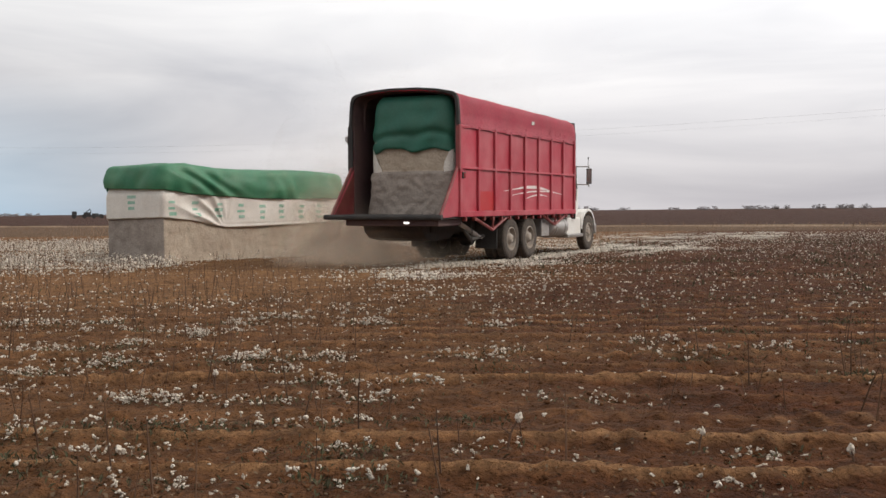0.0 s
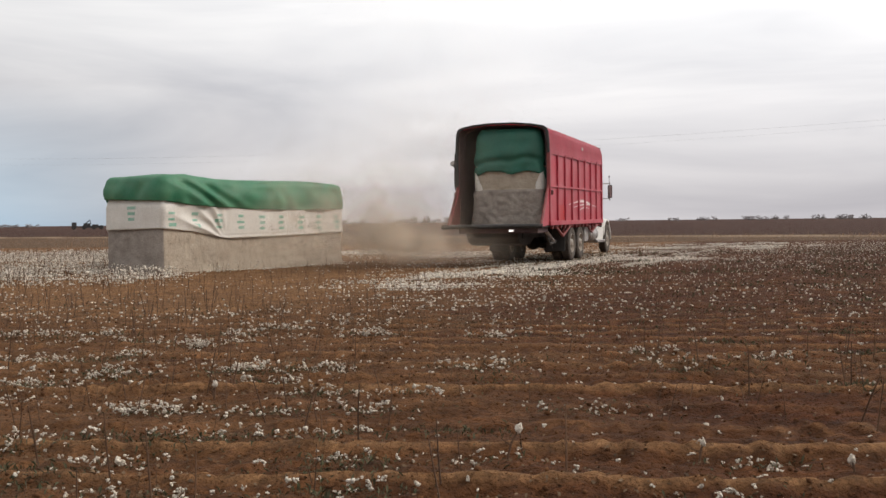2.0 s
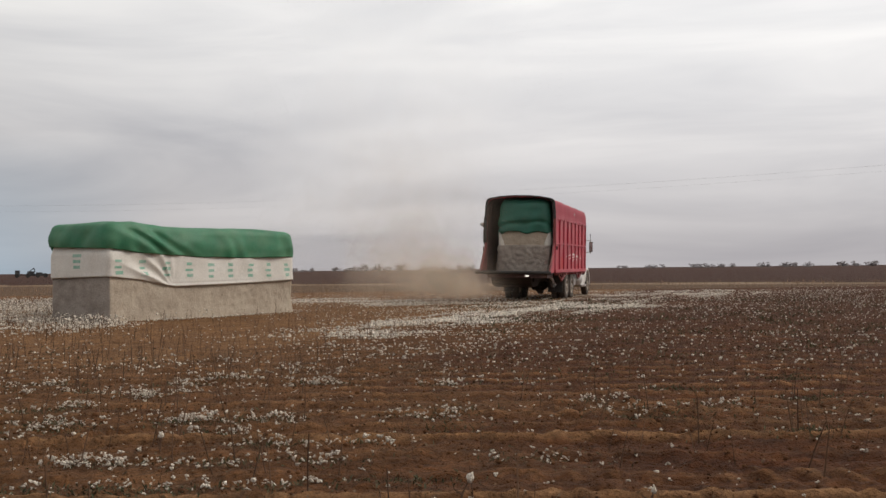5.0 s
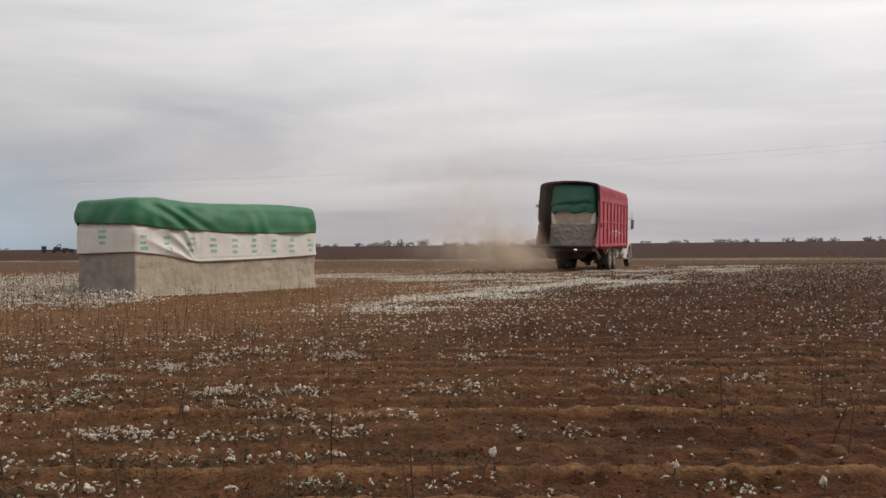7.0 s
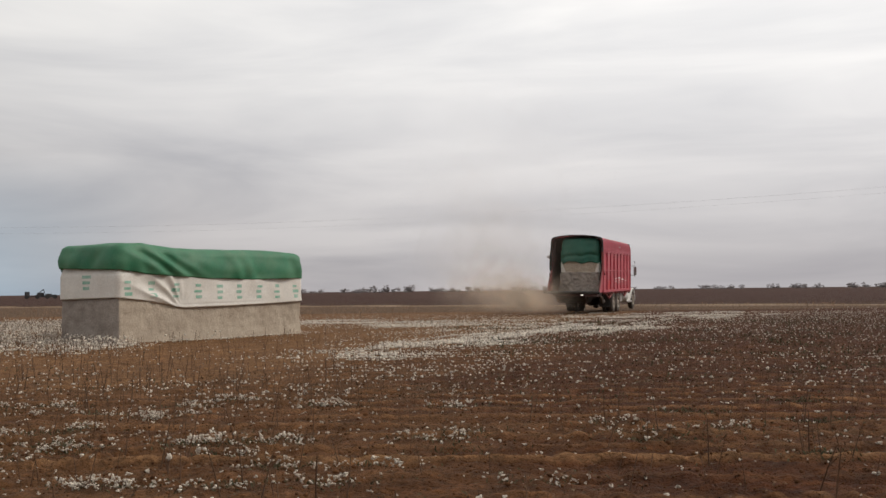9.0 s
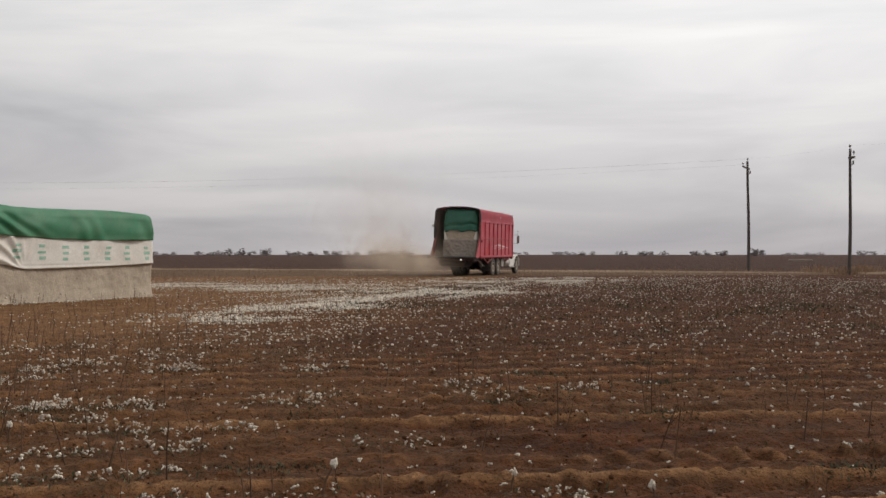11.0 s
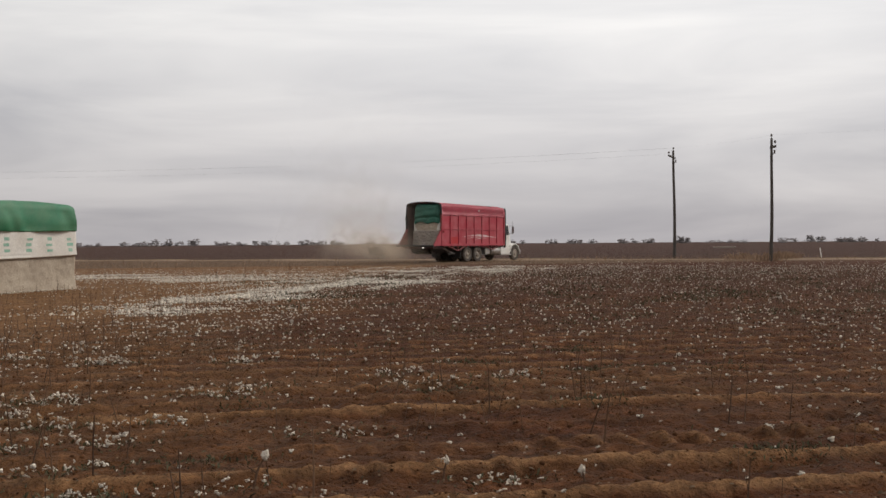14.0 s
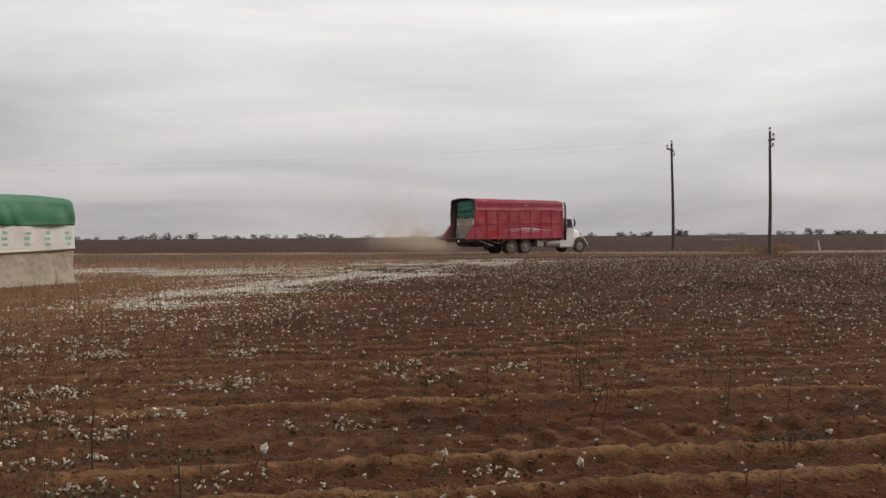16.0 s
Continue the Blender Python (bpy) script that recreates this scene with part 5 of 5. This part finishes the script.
def loose_cotton():
    rng = np.random.RandomState(11)
    sets = []
    x, y = scatter(rng, cotton_density, 340, 3.6, 56)
    cx, cy = [], []
    for px, py in CLUMPS + BIG:
        n = int(rng.randint(26, 56) * (0.5 + 0.5 * step(5.0, 8.0, py)) * (0.75 if px > 0 else 1.0))
        wide = rng.uniform(0.10, 0.22)
        cx.append(px + rng.randn(n) * wide)
        cy.append(py + ROW_TILT * (cx[-1] - px) + rng.randn(n) * 0.07)
    x, y = np.concatenate([x, *cx]), np.concatenate([y, *cy])
    r = np.hypot(x, y)
    size = rng.gamma(4.0, 0.0020, len(x)) + 0.0035 + 0.008 * step(7, 28, r)
    thick = lint_band(x, y) > 0.25
    size = size * (1 + 0.5 * thick)
    west = thick & (x < -5) & (y > 20)
    heaped = np.arange(len(x)) >= len(x) - sum(len(c) for c in cx)
    size = size * np.where(heaped, 0.85, 1.0)
    up = ((rng.rand(len(x)) < 0.14) & (standing_crop(x, y) > 0.3)) | ((rng.rand(len(x)) < 0.35) & west)
    z = ground_height(x, y) + size * 0.45 + np.where(up, rng.uniform(0.05, 0.22, len(x)), 0.0) + np.where(heaped, rng.uniform(0.0, 0.065, len(x)), 0.0)
    squash = np.stack([rng.uniform(0.75, 1.2, len(x)), rng.uniform(0.7, 1.2, len(x)), rng.uniform(0.8, 1.25, len(x))], -1)
    for form, lo, hi, am in ((TUFT, 0, 12.0, 0.3), (ICO, 12.0, 20.0, 0.9), (OCTA, 20.0, 99.0, 0.8)):
        i = np.where((r >= lo) & (r < hi))[0]
        sets.append(strewn(rng, [f for k in range(6) for f in lumpy(form(rng) if callable(form) else form, rng, am, 2)], x[i], y[i], z[i], size[i], 0.5, squash[i]))
    ob = part("loose_cotton", mesh_of("loose_cotton", *joined(sets)), COTTON, None)
    tagged(ob, "loose white cotton bolls strewn in clumps over the soil", "cotton", "", "stuff")


def stem_form(rng, branches):
    """A dead stalk one unit tall: bent stem and bare side twigs, three-sided."""
    V, F = [], []

    def limb(pts, r0, r1):
        base = sum(len(v) for v in V)
        m = len(pts)
        rows = []
        for k, p in enumerate(pts):
            r = r0 + (r1 - r0) * k / (m - 1)
            for a in (0.0, 2.09, 4.19):
                rows.append(np.asarray(p) + [r * math.cos(a), r * math.sin(a), 0])
        V.append(np.array(rows))
        for k in range(m - 1):
            for j in range(3):
                a, b = base + 3 * k + j, base + 3 * k + (j + 1) % 3
                F.append([a, b, b + 3])
                F.append([a, b + 3, a + 3])

    bend = rng.uniform(-0.12, 0.12, 2)
    pts = [(0, 0, -0.05), (bend[0] * 0.4, bend[1] * 0.4, 0.5), (bend[0], bend[1], 1.0)]
    limb(pts, 0.019, 0.010)
    for _ in range(branches):
        h = rng.uniform(0.35, 0.9)
        a, l = rng.uniform(0, 6.28), rng.uniform(0.12, 0.32)
        p = np.array([bend[0] * h, bend[1] * h, h])
        limb([p, p + [l * math.cos(a), l * math.sin(a), l * rng.uniform(0.3, 1.1)]], 0.007, 0.004)
    return np.vstack(V), np.array(F)


def dead_stalks():
    rng = np.random.RandomState(23)

    def density(x, y):
        on_row = np.exp(-(row_phase(x, y)[1] / 0.2) ** 2)
        d = 6.5 * step(30, 12, y) * (0.3 + 1.7 * on_row) * (0.25 + 1.5 * field_noise(x, y, 1.9)) * (0.30 + 0.70 * step(1.0, -1.5, x))
        d = d + 7 * standing_crop(x, y) * (0.35 + on_row) * step(60, 45, y)
        return (d + 0.8 * step(56, 48, y) + 22 * lint_band(x, y) * step(-5, -6, x)) * clear_of_module(x, y)

    x, y = scatter(rng, density, 26, 4.2, 55)
    n = len(x)
    size = rng.uniform(0.12, 0.38, n) * np.where(standing_crop(x, y) > 0.4, 0.62, 0.9)
    forms = [stem_form(rng, k % 4) for k in range(14)]
    ob = part("dead_stalks", mesh_of("dead_stalks", *strewn(rng, forms, x, y, ground_height(x, y), size, 0.22)), STALK, None)
    tagged(ob, "thin dark dead cotton stalks standing in rows", "stalks", "", "stuff")


def leaf_litter():
    rng = np.random.RandomState(31)
    quad = [(np.array([[-1, -0.5, 0], [0, -0.55, 0.35 * s], [1, -0.3, 0], [-0.9, 0.5, 0.1], [0.1, 0.6, 0.3 * s], [0.8, 0.4, 0]]), np.array([[0, 1, 4], [0, 4, 3], [1, 2, 5], [1, 5, 4]])) for s in (0.6, 1.0, -0.5, 1.4)]

    def density(x, y):
        d = 60 * step(0.42, 0.75, field_noise(x - 9, y * 1.4, 0.8)) * step(18, 13, y) + 170 * patchy(x, y) * step(18, 12, y) * step(3.0, 0.0, x)
        d = d + 220 * np.max([np.exp(-((x - px) / 0.28) ** 2 - ((y - py) / 0.16) ** 2) for px, py in CLUMPS], axis=0)
        return (d + 34 * standing_crop(x, y) * (0.4 + field_noise(x, y, 1.5))) * clear_of_module(x, y)

    x, y = scatter(rng, density, 260, 3.8, 50)
    size = rng.uniform(0.005, 0.016, len(x)) * (1 + 1.0 * step(9, 20, np.hypot(x, y)))
    ob = part("leaf_litter", mesh_of("leaf_litter", *strewn(rng, quad, x, y, ground_height(x, y) + 0.008, size, 0.7)), LITTER, None)
    tagged(ob, "dark brown dry leaf litter and crop trash", "litter", "", "stuff")


def soil_clods():
    rng = np.random.RandomState(37)

    def density(x, y):
        return (40 + 150 * field_noise(x, y, 1.2) ** 2) * step(17, 9, np.hypot(x, y))

    x, y = scatter(rng, density, 290, 3.8, 16)
    size = rng.gamma(2.0, 0.0030, len(x)) + 0.003
    ob = part("soil_clods", mesh_of("soil_clods", *strewn(rng, lumpy(ICO, rng, 0.6, 8), x, y, ground_height(x, y) + size * 0.2, size, 0.6)), CLOD, None)
    tagged(ob, "small red-brown crumbs and clods of soil", "soil", "", "stuff")


def low_weeds():
    rng = np.random.RandomState(41)
    leaf = [(np.array([[0, 0, 0], [0.22, 0.45, 0.25 + t], [0, 1.0, 0.18 + t * 1.6], [-0.22, 0.45, 0.25 + t]]), np.array([[0, 1, 2], [0, 2, 3]])) for t in (0.0, 0.25, 0.5, 0.8)]
    spots = [(-2.75, 8.35), (-3.2, 9.3), (0.35, 8.0), (0.1, 5.9), (-1.75, 8.5), (3.06, 7.29), (-0.6, 5.05), (-0.45, 4.6), (-1.2, 8.8), (2.2, 8.2), (4.6, 9.4), (5.2, 9.0), (3.9, 9.3), (-1.6, 5.7), (2.9, 10.2), (4.4, 11.0), (3.4, 5.2), (-2.2, 4.9)]
    X, Y = [], []
    for px, py in spots:
        n = rng.randint(90, 220)
        X.append(px + rng.randn(n) * 0.20)
        Y.append(py + rng.randn(n) * 0.12)
    for px, py in CLUMPS:                # frost-bitten leaves among the clumps
        n = rng.randint(40, 90)
        X.append(px + rng.randn(n) * 0.20)
        Y.append(py + rng.randn(n) * 0.09)
    x, y = scatter(rng, lambda x, y: 9 * step(0.62, 0.8, field_noise(x + 70, y, 2.0)) * step(24, 12, y) + 70 * step(0.58, 0.78, field_noise(x + 20, y * 1.8, 1.5)) * step(0.5, 3.0, x) * step(7.0, 9.0, y) * step(44, 24, y), 79, 4.5, 44)
    x, y = np.concatenate([*X, x]), np.concatenate([*Y, y])
    size = rng.uniform(0.010, 0.034, len(x)) * (1 + 1.3 * step(8, 22, y))
    ob = part("low_weeds", mesh_of("low_weeds", *strewn(rng, leaf, x, y, ground_height(x, y), size, 0.5)), WEED, None)
    tagged(ob, "small patches of low grey-green weeds", "weeds", "", "stuff")


def verge_grass():
    """Dry grass along the headland and track."""
    rng = np.random.RandomState(43)
    blade = [(np.array([[-0.03, 0, 0], [0.03, 0, 0], [0.02 + t * 0.4, 0.0, 0.6], [t, 0, 1.0]]), np.array([[0, 1, 2], [0, 2, 3]])) for t in (-0.4, -0.15, 0.1, 0.3)]

    def density(x, y):
        gap = track_line(x) - y
        fringe = step(12, 7, gap) * step(-2.5, -0.5, gap) * (step(10, 24, x) * 3.2 + 0.3)
        return fringe * (0.3 + field_noise(x, y, 2.5)) + 0.9 * step(52, 58, y) * step(2, 8, gap)

    x, y = scatter(rng, density, 5, 50, 112)
    tx = np.concatenate([cx + rng.randn(260) * 0.55 for cx in (38.0, 35.4, 41.5, 43.5)])
    ty = np.concatenate([cy + rng.randn(260) * 0.5 for cy in (63.5, 56.2, 64.0, 66.5)])
    x, y = np.concatenate([x, tx]), np.concatenate([y, ty])
    size = rng.uniform(0.10, 0.34, len(x)) * np.where(np.arange(len(x)) >= len(x) - len(tx), 1.9, 1.0)
    ob = part("verge_grass", mesh_of("verge_grass", *strewn(rng, blade, x, y, ground_height(x, y) - 0.01, size, 0.35)), STRAW, None)
    tagged(ob, "dry straw-coloured grass along the dirt track", "grass", "", "stuff")


CLOD = material("soil_clod", (0.105, 0.048, 0.022), 0.95, (0.07, 0.031, 0.014), 3, 40, 0.3, per_piece=0.35, spec=0.1)
loose_cotton()
dead_stalks()
leaf_litter()
soil_clods()
low_weeds()
verge_grass()


def lone_stalk(x, y, tx, ty, h, boll):
    """A stalk that still holds its open boll."""
    t = thing("cotton_stalk", "bent dead cotton stalk still holding one open white boll", "cotton stalk", pose(x, y, 0), "stalks with bolls")
    bm = bmesh.new()
    rod(bm, (0, 0, -0.05), (tx * 0.45, ty * 0.45, h * 0.55), 0.0075, 0.006, 7)
    rod(bm, (tx * 0.45, ty * 0.45, h * 0.55), (tx, ty, h), 0.006, 0.004, 7)
    rod(bm, (tx * 0.4, ty * 0.4, h * 0.5), (tx * 0.4 - 0.05, ty, h * 0.72), 0.004, 0.002, 6)
    part("stem", bm, STALK, t)
    bm = bmesh.new()
    bmesh.ops.create_icosphere(bm, subdivisions=3, radius=1.0)
    for v in bm.verts:
        lump = 0.9 + 0.7 * noise.noise(v.co * 1.7 + Vector((x, y, 0))) + 0.55 * noise.noise(v.co * 3.3 + Vector((y, x, 2)))
        v.co = Vector((tx, ty, h)) + boll * lump * Vector((v.co.x * 0.8, v.co.y * 0.8, v.co.z * 1.25))
    part("boll", bm, COTTON, t, "open white boll", True)


lone_stalk(0.31, 5.19, 0.075, 0.02, 0.17, 0.021)
lone_stalk(1.30, 5.13, 0.025, 0.0, 0.105, 0.016)
lone_stalk(1.98, 4.82, -0.01, 0.02, 0.08, 0.020)
lone_stalk(-1.63, 7.08, 0.01, 0.0, 0.12, 0.020)


# ---- dust raised by the truck: clouds of fine grains ----
def dust_cloud(seed, n, spread, lift, size, dense):
    """Soft domed wisps at all headings, thick in the middle and fading out."""
    rng = np.random.RandomState(seed)
    V, F, fade, base = [], [], [], 0
    segs, rings = 18, (0.0, 0.2, 0.4, 0.6, 0.8, 1.0)
    for _ in range(n):
        c = rng.randn(3) * spread
        c[2] = abs(c[2]) * 0.9 + lift
        r = size * rng.uniform(0.7, 1.4)
        h = rng.uniform(0, 2 * math.pi)
        u = np.array([math.cos(h), math.sin(h), 0.0])
        w = np.array([-math.sin(h) * 0.25, math.cos(h) * 0.25, 0.95])
        nrm = np.cross(u, w)
        wide = rng.uniform(1.0, 1.5)
        for k, q in enumerate(rings):
            for j in range(segs):
                a = 2 * math.pi * j / segs
                wob = 1 + 0.25 * math.sin(3 * a + seed) * q
                V.append(c + r * q * wob * (u * math.cos(a) * wide + w * math.sin(a) * 0.8) + nrm * r * 0.25 * (1 - q * q))
                fade.append(dense * (1 - q * q) ** 2)
        for k in range(len(rings) - 1):
            for j in range(segs):
                p, q2 = base + k * segs + j, base + k * segs + (j + 1) % segs
                F.append([p, q2, q2 + segs])
                F.append([p, q2 + segs, p + segs])
        base += segs * len(rings)
    V = np.array(V)
    fade = np.array(fade) * (0.05 + 0.95 * step(-0.1, 0.55, V[:, 2]))
    V[:, 2] = np.maximum(V[:, 2], 0.03)
    me = mesh_of("dust_cloud", V, np.array(F))
    at = me.attributes.new("fade", "FLOAT", "POINT")
    at.data.foreach_set("value", fade.astype(np.float32))
    ob = part("dust_cloud", me, DUST, None, "", True)
    return tagged(ob, "cloud of brown soil dust trailing behind the truck", "dust", "dust trail", "stuff")


DUST_TRAIL = [  # cloud, metres behind the truck's tail, sideways, start place (x, y)
    (dust_cloud(1, 26, (0.7, 0.9, 0.30), 0.30, 0.90, 0.24), 1.0, -2.3, (-2.3, 23.9)),
    (dust_cloud(2, 26, (0.8, 1.0, 0.65), 0.50, 1.20, 0.17), 2.3, -2.7, (-2.4, 25.0)),
    (dust_cloud(3, 24, (1.0, 1.3, 0.90), 0.80, 1.60, 0.105), 4.0, -3.0, (-2.0, 28.5)),
    (dust_cloud(4, 22, (1.5, 1.8, 1.30), 1.60, 2.20, 0.042), 6.5, -3.2, (-2.0, 30.0)),
    (dust_cloud(5, 20, (1.6, 2.0, 1.80), 3.60, 2.80, 0.020), 9.5, -3.0, (-1.0, 33.0)),
]


def drift_dust():
    ts = [r[0] for r in TRUCK_WAY]
    xs, ys, hs = [r[1] for r in TRUCK_WAY], [r[2] for r in TRUCK_WAY], [r[6] for r in TRUCK_WAY]
    run = [0.0]
    for a, b in zip(TRUCK_WAY, TRUCK_WAY[1:]):
        run.append(run[-1] + math.hypot(b[1] - a[1], b[2] - a[2]))
    for cloud, lag, side, (x0, y0) in DUST_TRAIL:
        rows = []
        for k in range(33):
            t = k * 0.5
            s = float(np.interp(t, ts, run)) - lag
            u = max(s, 0.0)
            x, y, h = np.interp(u, run, xs), np.interp(u, run, ys), np.interp(u, run, hs)
            x, y = x + side * math.cos(radians(h)), y + side * math.sin(radians(h))
            near = float(step(-1.0, 3.0, s))
            rows.append((t, pose(x0 + (x - x0) * near, y0 + (y - y0) * near, -0.45 * (1 - near), 0, 0, 25 * math.sin(t * 0.5 + lag))))
        walk(cloud, rows)


# ---- what moves ----
def truck_pose(row):
    _, x, y, z, p, r, a = row
    back = Matrix.Translation((0, 3.6, 0))
    return pose(x, y, z, 0, 0, a) @ Matrix.Translation((-0.015, 0, 0)) @ back @ pose(0, 0, 0, 0.4 * p, 0.6 * r, 0) @ back.inverted()


def motions():
    rows = [(r[0], truck_pose(r)) for r in TRUCK_WAY]
    walk(truck, rows)
    walk(load, rows)
    # wheels roll by the distance driven
    ts = [r[0] for r in TRUCK_WAY]
    run = [0.0]
    for a, b in zip(TRUCK_WAY, TRUCK_WAY[1:]):
        run.append(run[-1] + math.hypot(b[1] - a[1], b[2] - a[2]))
    for wheel in truck_wheels:
        place, side = wheel.location.copy(), wheel.location.x > 0
        spin = []
        for k in range(81):
            t = k * 0.2
            turn = -math.degrees(float(np.interp(t, ts, run)) / WHEEL_R)
            spin.append((t, Matrix.Translation(place) @ pose(0, 0, 0, turn, 0, 0) @ pose(0, 0, 0, 0, 0, 0 if side else 180)))
        walk(wheel, spin)
    drift_dust()


motions()
